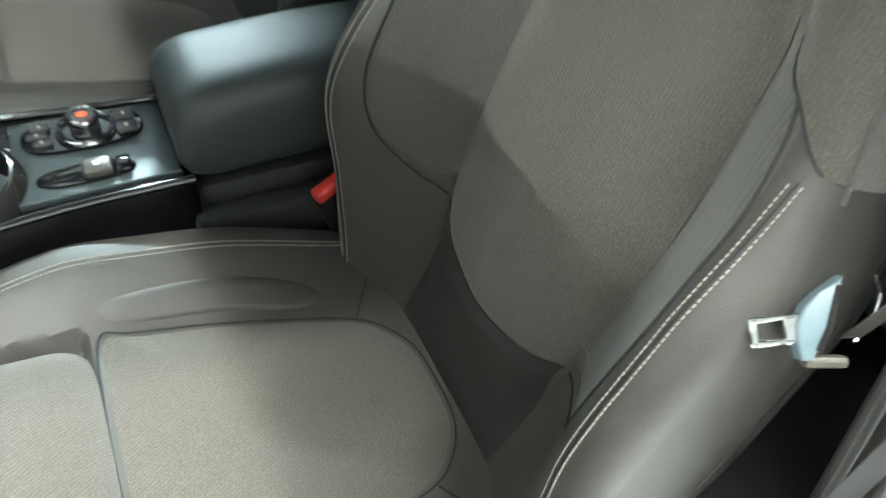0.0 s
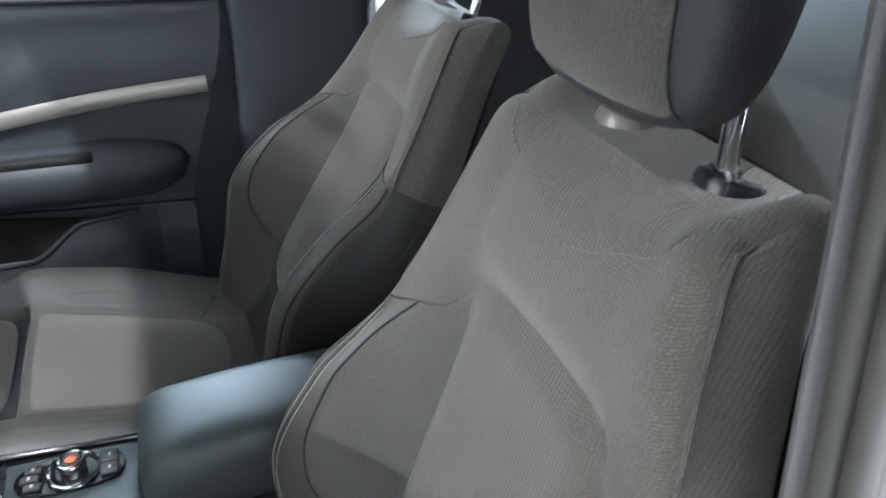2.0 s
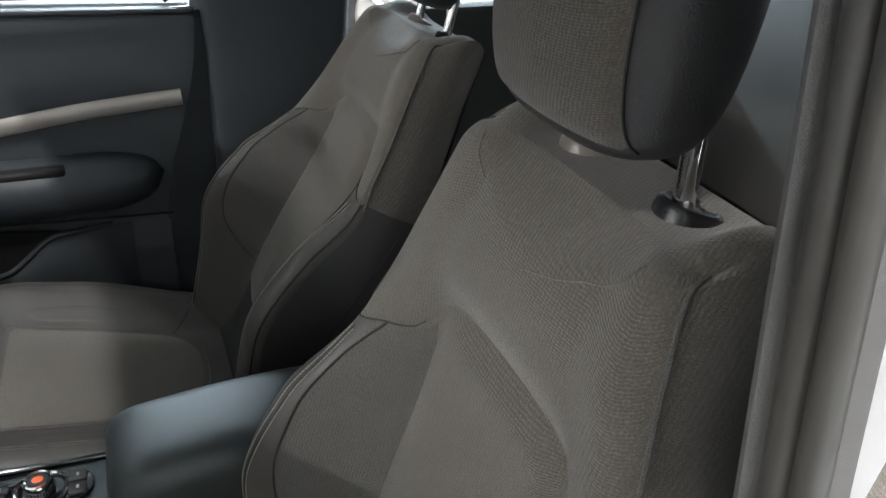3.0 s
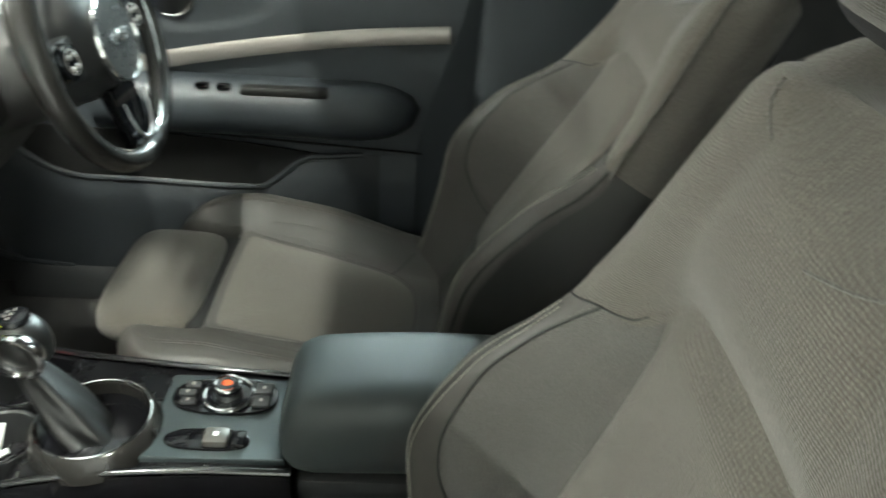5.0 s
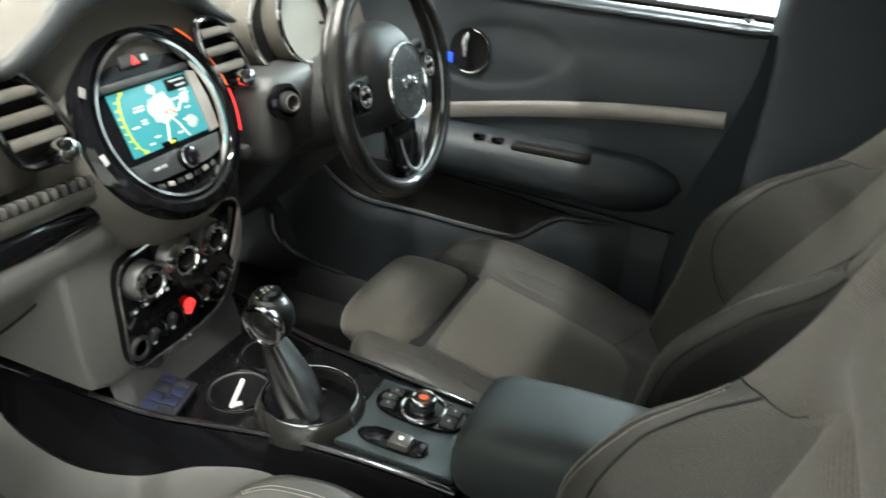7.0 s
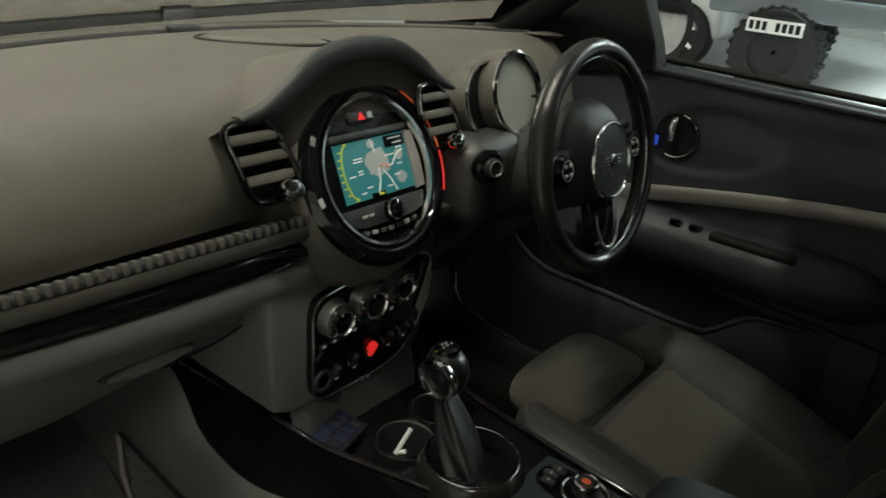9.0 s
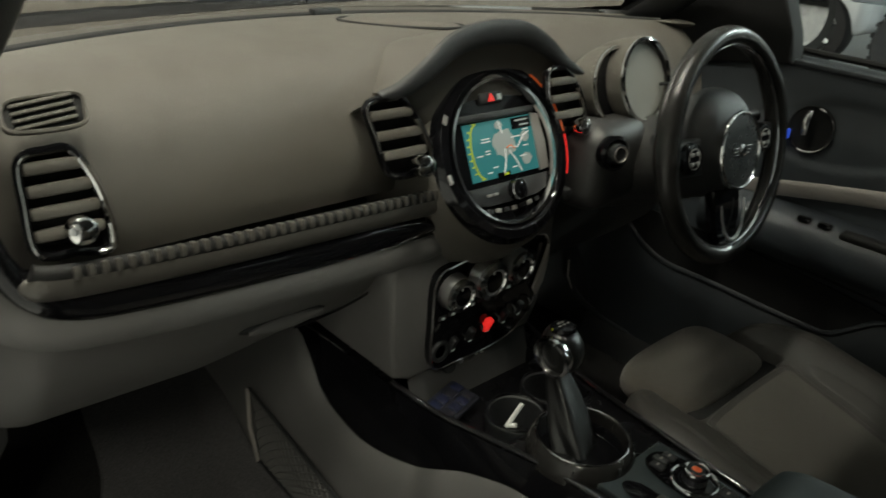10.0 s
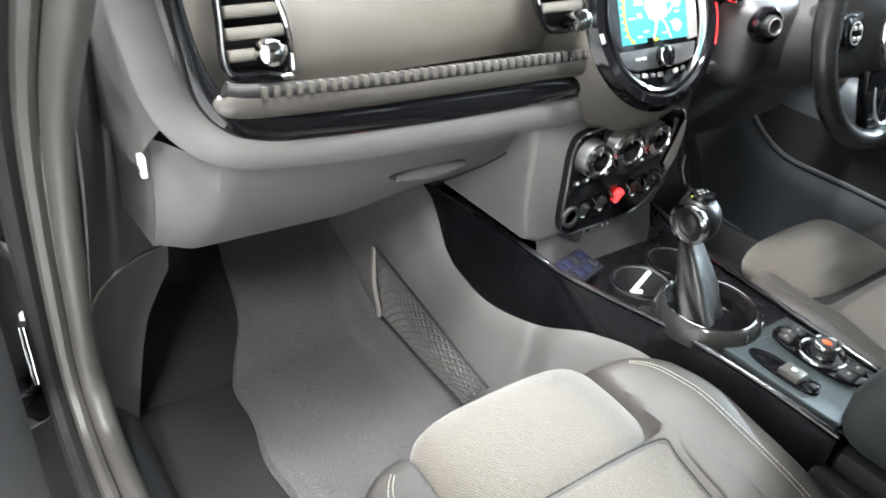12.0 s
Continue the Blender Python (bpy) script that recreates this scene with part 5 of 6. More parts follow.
# climate panel with dials and toggles
DIALMAT = shader("dial_satin", (0.66, 0.66, 0.66), 0.30, 1.0, stain=0.1)
CM = axes((0, 0.652, 0), (0, -1, 0))
CO = smooth_line([(-0.102, 0.822, 0), (-0.06, 0.838, 0), (0.05, 0.846, 0), (0.115, 0.842, 0), (0.136, 0.82, 0), (0.136, 0.775, 0), (0.115, 0.722, 0), (0.075, 0.682, 0), (0.02, 0.670, 0), (-0.05, 0.669, 0), (-0.100, 0.676, 0), (-0.106, 0.75, 0)], 4, True)
hv = part("climate_panel", slab([(p.x, p.y) for p in CO], 0.014, CM @ Matrix.Translation((0, 0, 0.006)), 0.003), GLOSS, dash, "piano black climate control panel")
part("panel_edge", tube([CM @ Vector((p.x, p.y, 0.006)) for p in CO], 0.0018, n=6, closed=True), CHROME, hv)
for cx, cz, r in ((-0.072, 0.798, 0.0280), (-0.009, 0.803, 0.0325), (0.054, 0.808, 0.0275)):
    m = CM @ Matrix.Translation((cx, cz, 0.006))
    d = part("dial", lathe([(r, 0.0), (r * 0.97, 0.010), (r * 0.90, 0.022), (r * 0.86, 0.024)], m, 36), DIALMAT, hv, "round satin dial")
    part("dial_ring", lathe([(r * 0.93, 0.018), (r * 0.90, 0.0245), (r * 0.66, 0.027), (r * 0.60, 0.023)], m, 36, cap=False), CHROME, d, "chrome dial ring")
    part("dial_face", lathe([(r * 0.62, 0.023), (r * 0.5, 0.0245), (0.001, 0.025)], m, 28), GLOSS, d)
    part("dial_pointer", box((0.002, 0.006, 0.001), m @ Matrix.Translation((-0.004, r * 0.5, 0.0246))), WHITE, d)
part("silver_wedge", slab([(0.104, 0.752), (0.131, 0.822), (0.134, 0.800), (0.128, 0.760), (0.114, 0.736)][::-1], 0.004, CM @ Matrix.Translation((0, 0, 0.013)), 0.001), SATIN, hv, "satin silver side insert")
for k in range(9):
    part("button", box((0.015, 0.008, 0.004), CM @ Matrix.Translation((-0.088 + 0.0195 * k, 0.757 + 0.0016 * k, 0.006)), 0.002), DARK, hv)
    if k in (0, 1, 3, 5, 7):
        part("button_mark", box((0.005, 0.004, 0.0005), CM @ Matrix.Translation((-0.088 + 0.0195 * k, 0.757 + 0.0016 * k, 0.0083))), MAPGREY, hv)
for k, cx in enumerate((-0.066, -0.030, 0.006, 0.042, 0.076)):
    cz = 0.708 + 0.0040 * k
    lit = k == 2
    m = CM @ Matrix.Translation((cx, cz, 0.010)) @ Matrix.Rotation(radians(25), 4, "X")
    part("toggle_switch", box((0.012 if lit else 0.011, 0.026, 0.012), m, 0.004, 3), RED_LIT if lit else DARK, hv, "red start toggle" if lit else "")
    part("toggle_mark", box((0.006, 0.003, 0.0005), m @ Matrix.Translation((0, -0.010, 0.0064))), WHITE if lit else MAPGREY, hv)
    part("toggle_guard", tube([CM @ Vector((cx + 0.018, cz - 0.014, 0.006)), CM @ Vector((cx + 0.018, cz - 0.008, 0.018)), CM @ Vector((cx + 0.018, cz + 0.010, 0.018)), CM @ Vector((cx + 0.018, cz + 0.016, 0.006))], 0.0016, n=6), GLOSS, hv)
part("socket_ring", lathe([(0.018, 0), (0.017, 0.004), (0.012, 0.004), (0.011, -0.004)], CM @ Matrix.Translation((-0.088, 0.700, 0.006)), 24), DARK, hv)
usb = part("socket_plate", slab([(-0.055, -0.014), (0.055, -0.014), (0.060, 0.0), (0.055, 0.014), (-0.055, 0.014), (-0.060, 0.0)], 0.012, axes((0.012, 0.662, 0.655), (0, -0.95, 0.3)), 0.003), KICK_GREY, dash, "dark socket plate")
for dx in (-0.006, 0.006):
    part("usb_socket", box((0.004, 0.010, 0.002), axes((0.012 + dx, 0.661, 0.656), (0, -0.95, 0.3)) @ Matrix.Translation((0, 0, 0.002)), 0.0005), WHITE, usb)
part("aux_socket", lathe([(0.008, 0), (0.007, 0.003), (0.004, 0.003)], axes((-0.028, 0.661, 0.656), (0, -0.95, 0.3)), 16), CHROME, usb)
part("power_socket", lathe([(0.013, 0), (0.012, 0.006), (0.009, 0.006)], axes((-0.055, 0.660, 0.655), (0, -0.95, 0.3)), 20), BLACK, usb)
part("tray_wall", sheet(lambda a, b: (-0.13 + 0.26 * a, 0.668 - 0.02 * b, 0.66 - 0.07 * b), 8, 4), KICK_GREY, dash)

# instrument cluster behind the wheel
cl = thing("instrument_cluster", (0.33, 0.66, 1.04), "round instrument cluster with chrome rim and a crescent dial", "instrument cluster")
CLM = axes((0.322, 0.640, 1.066), (0, -0.97, 0.26))
part("housing", lathe([(0.055, -0.09), (0.068, -0.06), (0.071, -0.02), (0.069, 0.0), (0.064, 0.003)], CLM, 40, cap=False), SOFT, cl, "grey cup housing")
part("rim", lathe([(0.069, -0.004), (0.068, 0.004), (0.064, 0.006), (0.061, 0.002)], CLM, 48, cap=False), CHROME, cl, "chrome rim")
# Even grey holds the sky reflection on the dial glass as base colour.
DIAL_REFLECTION = shader("dial_reflection_grey", (0.24, 0.24, 0.22), 0.35, stain=0.06)
part("dial_face", slab([(0.063 * math.cos(k * math.tau / 48), 0.063 * math.sin(k * math.tau / 48)) for k in range(48)], 0.003, CLM @ Matrix.Translation((0, 0, -0.006))), DIAL_REFLECTION, cl, "unlit dial face, its sky reflection painted as grey", smooth=False)
cm2 = CLM @ Matrix.Translation((-0.050, -0.004, -0.020))
part("crescent_housing", lathe([(0.050, -0.06), (0.064, -0.03), (0.064, 0.0), (0.058, 0.003)], cm2, 36, cap=False), SOFT, cl)
part("crescent_rim", lathe([(0.064, -0.004), (0.062, 0.004), (0.058, 0.002)], cm2, 40, cap=False), CHROME, cl)
part("crescent_face", slab([(0.060 * math.cos(k * math.tau / 48), 0.060 * math.sin(k * math.tau / 48)) for k in range(48)], 0.003, cm2 @ Matrix.Translation((0, 0, -0.006))), GLOSS, cl, smooth=False)
part("trip_pin", tube([CLM @ Vector((0.045, -0.010, -0.002)), CLM @ Vector((0.045, -0.010, 0.012))], 0.003, n=8), BLACK, cl)

# light switch and dash details on the driver side
ls = thing("light_switch", (0.185, 0.60, 0.97), "round dark light switch beside the steering column", "switch")
LM = axes((0.187, 0.584, 0.980), (-0.25, -0.95, 0.15))
part("bezel", lathe([(0.027, -0.03), (0.027, 0.0), (0.022, 0.004), (0.018, 0.001)], LM, 32, cap=False), GLOSS, ls)
part("knob", lathe([(0.016, -0.002), (0.015, 0.012), (0.011, 0.013), (0.009, 0.010), (0.001, 0.010)], LM, 28), DARK, ls)
part("knob_ring", tube([LM @ Vector((0.0115 * math.cos(k * math.tau / 24), 0.0115 * math.sin(k * math.tau / 24), 0.0130)) for k in range(24)], 0.001, n=5, closed=True), SATIN, ls)
HUBMAT = shader("hub_plastic", (0.028, 0.0275, 0.027), 0.45, bump=0.25, bump_scale=1000, stain=0.1)
column = thing("steering_column", (0.345, 0.6, 0.93), "dark plastic steering column shroud", "steering column")
part("shroud", lathe([(0.078, -0.25), (0.076, -0.16), (0.070, -0.07), (0.062, -0.03), (0.03, -0.025)], axes((0.345, 0.49, 0.985), (0, -0.93, 0.36)), 36), HUBMAT, column)
part("ignition_cowl", box((0.16, 0.10, 0.14), Matrix.Translation((0.235, 0.645, 0.945)) @ Matrix.Rotation(radians(8), 4, "Z"), 0.035, 4), HUBMAT, column)
for sg in (-1, 1):
    part("stalk", tube([(0.345 + sg * 0.05, 0.545, 0.995), (0.345 + sg * 0.15, 0.525, 1.015)], [0.008, 0.010], n=10), DARK, column)

# ---- steering wheel ----
wheel = thing("steering_wheel", (0.345, 0.49, 0.80), "black leather three-spoke steering wheel with chrome accents", "steering wheel")
WT = radians(13)
BLADE = shader("brushed_bright_metal", (0.86, 0.86, 0.86), 0.34, 0.9, stain=0.05)
WM = axes((0.338, 0.488, 0.992), (0, -math.cos(WT), math.sin(WT)))
WR = 0.167


def rim_fn(a, b):
    an, ph = a * math.tau, b * math.tau
    r = 0.0155 + 0.0015 * (1 if abs(math.cos(an)) > 0.8 and math.sin(an) > 0 else 0)
    return WM @ Vector(((WR + r * math.cos(ph)) * math.cos(an), (WR + r * math.cos(ph)) * math.sin(an), 1.12 * r * math.sin(ph)))


bm = bmesh.new()
ring_rows = [[bm.verts.new(rim_fn(i / 96, j / 16)) for j in range(16)] for i in range(96)]
for i in range(96):
    for j in range(16):
        bm.faces.new((ring_rows[i][j], ring_rows[(i + 1) % 96][j], ring_rows[(i + 1) % 96][(j + 1) % 16], ring_rows[i][(j + 1) % 16]))
WLEATHER = shader("wheel_leather", (0.022, 0.021, 0.020), 0.25, bump=0.12, bump_scale=900, stain=0.2, stain_scale=20)
rim = part("rim", bm, WLEATHER, wheel, "smooth black leather rim")
part("rim_inlay", tube([WM @ Vector(((WR - 0.0132) * math.cos(k * math.tau / 72), (WR - 0.0132) * math.sin(k * math.tau / 72), 0.0088)) for k in range(72)], 0.0023, n=6, closed=True), CHROME, rim)


def hub_fn(a, b):
    an = a * math.tau
    r = (1 - b) ** 0.5
    c, s = math.cos(an), math.sin(an)
    ex = math.copysign(abs(c) ** 0.8, c) * 0.088 * r
    ey = math.copysign(abs(s) ** 0.8, s) * 0.088 * r * (1.0 if s > 0 else 0.92)
    return WM @ Vector((ex, ey + 0.004, -0.030 + 0.052 * math.sin(b * math.pi / 2) ** 0.6))


part("hub", sheet(hub_fn, 48, 18, close_u=True), DARK, wheel, "dark padded hub")
BADGE = shader("badge_satin", (0.17, 0.175, 0.175), 0.28, 0.7, stain=0.1, stain_scale=30)
HM = WM @ Matrix.Translation((0.004, -0.004, 0.0215))
bd = part("badge_plate", lathe([(0.058, -0.012), (0.056, 0.001), (0.04, 0.003), (0.002, 0.0035)], HM, 40), BADGE, wheel, "round satin badge plate")
part("badge_ring", tube([HM @ Vector((0.058 * math.cos(k * math.tau / 44), 0.058 * math.sin(k * math.tau / 44), 0.0005)) for k in range(44)], 0.0030, n=8, closed=True), CHROME, bd, "chrome badge ring")
part("badge_disc", lathe([(0.010, 0.004), (0.008, 0.0055), (0.001, 0.006)], HM, 24), CHROME, bd)
for sg in (-1, 1):
    for k in range(3):
        part("badge_wing", box((0.020 - 0.004 * k, 0.0035, 0.0016), HM @ Matrix.Translation((sg * (0.020 - 0.002 * k), 0.005 - 0.0055 * k, 0.0038)), 0.0008, 1), CHROME, bd)
    # side spokes with button pods
    sp = part("side_spoke", slab([(sg * 0.055, 0.028), (sg * 0.160, 0.020), (sg * 0.162, -0.022), (sg * 0.055, -0.034)][::sg], 0.018, WM @ Matrix.Translation((0, 0, 0.0)), 0.005, 3), DARK, wheel)
    pod = part("button_pod", lathe([(0.024, 0.0), (0.022, 0.008), (0.017, 0.010), (0.002, 0.010)], WM @ Matrix.Translation((sg * 0.108, 0.0, 0.0)), 28, sx=1.15), GLOSS, wheel)
    part("pod_ring", tube([WM @ Vector((sg * 0.108 + 0.015 * math.cos(k * math.tau / 24), 0.015 * math.sin(k * math.tau / 24), 0.0095)) for k in range(24)], 0.0014, n=5, closed=True), SATIN, pod)
    for k in range(4):
        part("button", box((0.008, 0.006, 0.004), WM @ Matrix.Translation((sg * 0.108 + 0.010 * math.cos(k * math.tau / 4 + 0.78), 0.010 * math.sin(k * math.tau / 4 + 0.78), 0.011)), 0.002), SATIN, pod)
    part("chrome_blade", tube([WM @ Vector((sg * x, y, 0.0135)) for x, y in ((0.036, -0.084), (0.034, -0.106), (0.026, -0.128), (0.013, -0.141), (0.0, -0.144))], [0.0010, 0.0016, 0.0022, 0.0026, 0.0026], n=10), BLADE, wheel, "chrome spoke blade")
part("lower_spoke", slab([(-0.042, -0.06), (0.042, -0.06), (0.036, -0.110), (0.026, -0.160), (-0.026, -0.160), (-0.036, -0.110)], 0.016, WM @ Matrix.Translation((0, 0, 0.004)), 0.006, 3), GLOSS, wheel, "black lower spoke")
part("spoke_foot", slab([(-0.026, -0.146), (0.026, -0.146), (0.030, -0.166), (-0.030, -0.166)], 0.014, WM @ Matrix.Translation((0, 0, 0.010)), 0.004), BLACK, wheel)


# ---- driver door ----
door = thing("driver_door", (0.76, 0.3, 0.35), "closed driver door with dark trim and a satin silver strip", "car door")


def door_x(y, z):
    """Inner face of the door trim."""
    x = 0.752
    x += 0.030 * ease((z - 0.93) / 0.12)
    x -= 0.020 * ease((0.66 - z) / 0.08)
    r = math.hypot((y - 0.47) / 0.145, (z - 0.950 + 0.10 * (y - 0.47)) / 0.062)
    x += 0.006 * ease((1.08 - r) / 0.16)
    return x


def door_rear(z):
    return -0.035 + 0.10 * ease((1.05 - z) / 0.45)


part("trim_panel", sheet(lambda a, b: (lambda z: (lambda y: (door_x(y, z), y, z))(door_rear(z) + (0.95 - door_rear(z)) * a))(0.36 + 0.70 * b), 80, 90), DOORTRIM, door, "dark blue-grey door trim")
part("outer_skin", box((0.05, 1.05, 0.72), Matrix.Translation((0.855, 0.42, 0.70)), 0.02), PAINT_WHITE, door)
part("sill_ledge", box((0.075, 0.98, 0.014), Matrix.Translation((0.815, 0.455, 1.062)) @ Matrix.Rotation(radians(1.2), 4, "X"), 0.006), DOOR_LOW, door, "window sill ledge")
part("window_seal", tube([(0.835, -0.03 + 0.1 * k, 1.071 + 0.002 * k) for k in range(11)], 0.007, n=8), BLACK, door)
DS = smooth_line([(0.742, 0.010, 0.900), (0.743, 0.20, 0.884), (0.744, 0.40, 0.855), (0.745, 0.62, 0.812), (0.746, 0.80, 0.765)], 8)
part("silver_strip", band(DS, 0.0165, 0.008, face=(-1, 0, 0)), SATIN, door, "satin silver trim strip")


def arm_d(a, b):
    y = 0.060 + 0.62 * a
    k = math.sqrt(max(0.0, 1 - (1 - min(1.0, a / 0.20)) ** 2))
    an = math.pi * b
    return (0.748 - 0.074 * k * math.sin(an) ** 0.6, y, 0.748 + 0.004 * a + (0.052 * k if an < math.pi / 2 else 0.060 * k) * math.cos(an))


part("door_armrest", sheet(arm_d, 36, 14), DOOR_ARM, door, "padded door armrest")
part("pull_recess", box((0.030, 0.165, 0.018), Matrix.Translation((0.700, 0.317, 0.790)), 0.007, 3), BLACK, door, "recessed door pull")
for yy in (0.470, 0.430):
    part("window_switch", box((0.020, 0.026, 0.012), Matrix.Translation((0.698, yy, 0.796)) @ Matrix.Rotation(0.2, 4, "Y"), 0.004), GLOSS, door)
    part("switch_edge", tube([(0.688, yy - 0.010, 0.802), (0.688, yy + 0.010, 0.802)], 0.0014, n=5), CHROME, door)
part("crease", tube([(0.735, 0.055 + 0.05 * k, 0.658 + 0.0028 * k) for k in range(12)], 0.0022, n=6), BLACK, door)


# Flat black sheet on the trim paints the shade inside the pocket.
part("map_pocket", slab([(0.26, 0.650), (0.30, 0.585), (0.42, 0.560), (0.60, 0.555), (0.84, 0.560), (0.86, 0.690), (0.55, 0.680), (0.40, 0.668)], 0.004, Matrix(((0, 0, -1, 0.728), (1, 0, 0, 0), (0, 1, 0, 0), (0, 0, 0, 1))), 0), BLACK, door, "map pocket opening, its inner shade painted as a black sheet")


def lip_z(y):
    return 0.648 - 0.074 * ease((y - 0.27) / 0.12) + 0.006 * ease((y - 0.45) / 0.2) + 0.10 * max(0, (y - 0.72) / 0.18) ** 2.2


def pocket_lip(a, b):
    y = 0.14 + 0.765 * a
    zt = lip_z(y)
    foot = 0.36 + 0.02 * ease((y - 0.8) / 0.1)
    return (0.708 + 0.022 * (1 - ease(a / 0.2)) + 0.012 * (1 - math.sin(math.pi * min(1, b * 4) * 0.5)), y, zt - (zt - foot) * b)


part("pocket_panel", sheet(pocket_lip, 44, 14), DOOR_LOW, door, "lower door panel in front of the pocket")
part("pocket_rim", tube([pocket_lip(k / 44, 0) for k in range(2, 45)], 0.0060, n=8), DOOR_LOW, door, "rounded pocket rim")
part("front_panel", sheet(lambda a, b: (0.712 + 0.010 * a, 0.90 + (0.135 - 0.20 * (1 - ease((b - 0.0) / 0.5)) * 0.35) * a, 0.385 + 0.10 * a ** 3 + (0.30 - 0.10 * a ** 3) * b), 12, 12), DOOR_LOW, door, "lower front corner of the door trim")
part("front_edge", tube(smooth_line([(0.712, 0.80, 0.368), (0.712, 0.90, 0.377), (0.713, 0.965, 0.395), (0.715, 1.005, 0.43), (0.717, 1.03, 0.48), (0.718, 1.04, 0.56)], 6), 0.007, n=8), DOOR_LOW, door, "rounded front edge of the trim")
HC = Vector((0.758, 0.528, 0.952))
part("handle_bowl", lathe([(0.046, 0.0), (0.044, 0.002), (0.03, -0.010), (0.002, -0.014)], axes(HC, (-1, 0, 0.1)), 32), BLACK, door, "round handle bowl")
part("handle_ring", tube([HC + Vector((-0.005, -0.044 * math.cos(radians(a)), 0.044 * math.sin(radians(a)))) for a in range(-110, 80, 7)], 0.0024, n=7), CHROME, door, "chrome handle ring")
part("door_handle", tube([HC + Vector((-0.008, 0.006, 0.034)), HC + Vector((-0.022, 0.004, 0.018)), HC + Vector((-0.024, 0.002, -0.008))], [0.007, 0.008, 0.006], n=10), CHROME, door, "chrome door release")
part("blue_light", box((0.006, 0.012, 0.020), Matrix.Translation((0.745, 0.567, 0.936)), 0.002), BLUE_LIT, door, "small lit blue light")
part("lock_pin", tube([(0.815, 0.012, 1.064), (0.815, 0.012, 1.080)], [0.004, 0.005], n=10), BLACK, door, "black lock pin")
part("pin_collar", lathe([(0.011, 0), (0.010, 0.003), (0.006, 0.004)], Matrix.Translation((0.815, 0.012, 1.068)), 16), DARK, door)
GLASS = bpy.data.materials.new("clear_glass")
GLASS.use_nodes = True
gb = GLASS.node_tree.nodes["Principled BSDF"]
gb.inputs["Transmission Weight"].default_value, gb.inputs["Roughness"].default_value, gb.inputs["IOR"].default_value = 1.0, 0.0, 1.02
gb.inputs["Base Color"].default_value = (0.93, 0.96, 0.96, 1)

WINDSCREEN = bpy.data.materials.new("windscreen_glass")
WINDSCREEN.use_nodes = True
wg = WINDSCREEN.node_tree.nodes["Principled BSDF"]
wg.inputs["Transmission Weight"].default_value, wg.inputs["Roughness"].default_value, wg.inputs["IOR"].default_value = 1.0, 0.0, 1.12
screen_glass = part("windscreen", sheet(lambda a, b: (-0.60 + 1.20 * a + 0.05 * (2 * a - 1) * (1 - b), 1.10 - 0.55 * (0.60 - 1.20 * a) ** 2 - 0.62 * b, 1.125 + 0.30 * b + 0.03 * math.sin(math.pi * b)), 16, 10), WINDSCREEN, shell, "clear curved windscreen")
screen_glass.visible_shadow = False

# driver door mirror outside
mir = thing("door_mirror", (0.93, 0.66, 1.05), "black door mirror with reflecting glass", "mirror")
MM = axes((0.955, 0.677, 1.135), (-0.205, -0.975, 0.02))
part("housing", lathe([(0.062, -0.002), (0.084, 0.004), (0.096, -0.012), (0.080, -0.05), (0.02, -0.085)], MM @ Matrix.Diagonal((1.15, 1, 1, 1)), 36), BLACK, mir, "black mirror housing")
MIRROR = shader("mirror_glass", (0.86, 0.88, 0.88), 0.02, 1.0, stain=0.0)
part("mirror_glass", lathe([(0.064, 0.001), (0.001, 0.001)], MM @ Matrix.Diagonal((1.15, 1, 1, 1)), 36), MIRROR, mir, "oval mirror glass")
part("mirror_arm", tube([(0.86, 0.70, 1.06), (0.93, 0.67, 1.08)], 0.02, n=10), BLACK, mir)

# road wheels of the car
for wx in (-0.70, 0.70):
    for wy in (1.62, -1.12):
        m = Matrix.Translation((wx, wy, GROUND + 0.30)) @ Matrix.Rotation(radians(90 if wx > 0 else -90), 4, "Y")
        rw = part("wheel", lathe([(0.20, -0.09), (0.28, -0.09), (0.30, -0.06), (0.30, 0.06), (0.28, 0.09), (0.20, 0.09)], m, 36, cap=False), TYRE, shell)
        part("rim", lathe([(0.02, 0.08), (0.18, 0.06), (0.205, 0.085), (0.205, -0.08), (0.02, -0.04)], m, 28, cap=False), SATIN, rw)

# ---- footwells ----
mat_ = thing("floor_mat", (-0.46, 0.72, 0.304), "dark grey carpet floor mat in the passenger footwell", "floor mat")
MATC = shader("mat_pile", (0.100, 0.097, 0.098), 1.0, grain=0.5, grain_scale=600, bump=0.8, bump_scale=450, stain=0.30, stain_scale=4, spec=0.1)
mat_left = curve_of([(0.46, -0.590), (0.56, -0.575), (0.69, -0.546), (0.83, -0.538), (0.92, -0.528), (1.00, -0.502), (1.06, -0.475), (1.18, -0.45)])


def mat_fn(a, b):
    y = 0.46 + 0.71 * b
    x0 = mat_left(y) + 0.006 * math.sin(31 * y)
    return (x0 + (-0.230 - x0) * a, y, 0.308 + 0.050 * ease((a - 0.80) / 0.2) ** 1.5 + 0.012 * ease(a / 0.03) + 0.20 * max(0, (y - 0.965) / 0.22) ** 1.4 + 0.002 * math.sin(9 * y + 5 * a))


part("mat_top", sheet(mat_fn, 40, 50), MATC, mat_, "dark grey tufted carpet")
net = thing("storage_net", (-0.21, 0.8, 0.37), "black mesh storage net on the console side with a pale edge", "net pocket")
n0, n1, n2, n3 = Vector((-0.229, 0.972, 0.507)), Vector((-0.237, 0.930, 0.378)), Vector((-0.240, 0.66, 0.372)), Vector((-0.229, 0.62, 0.440))


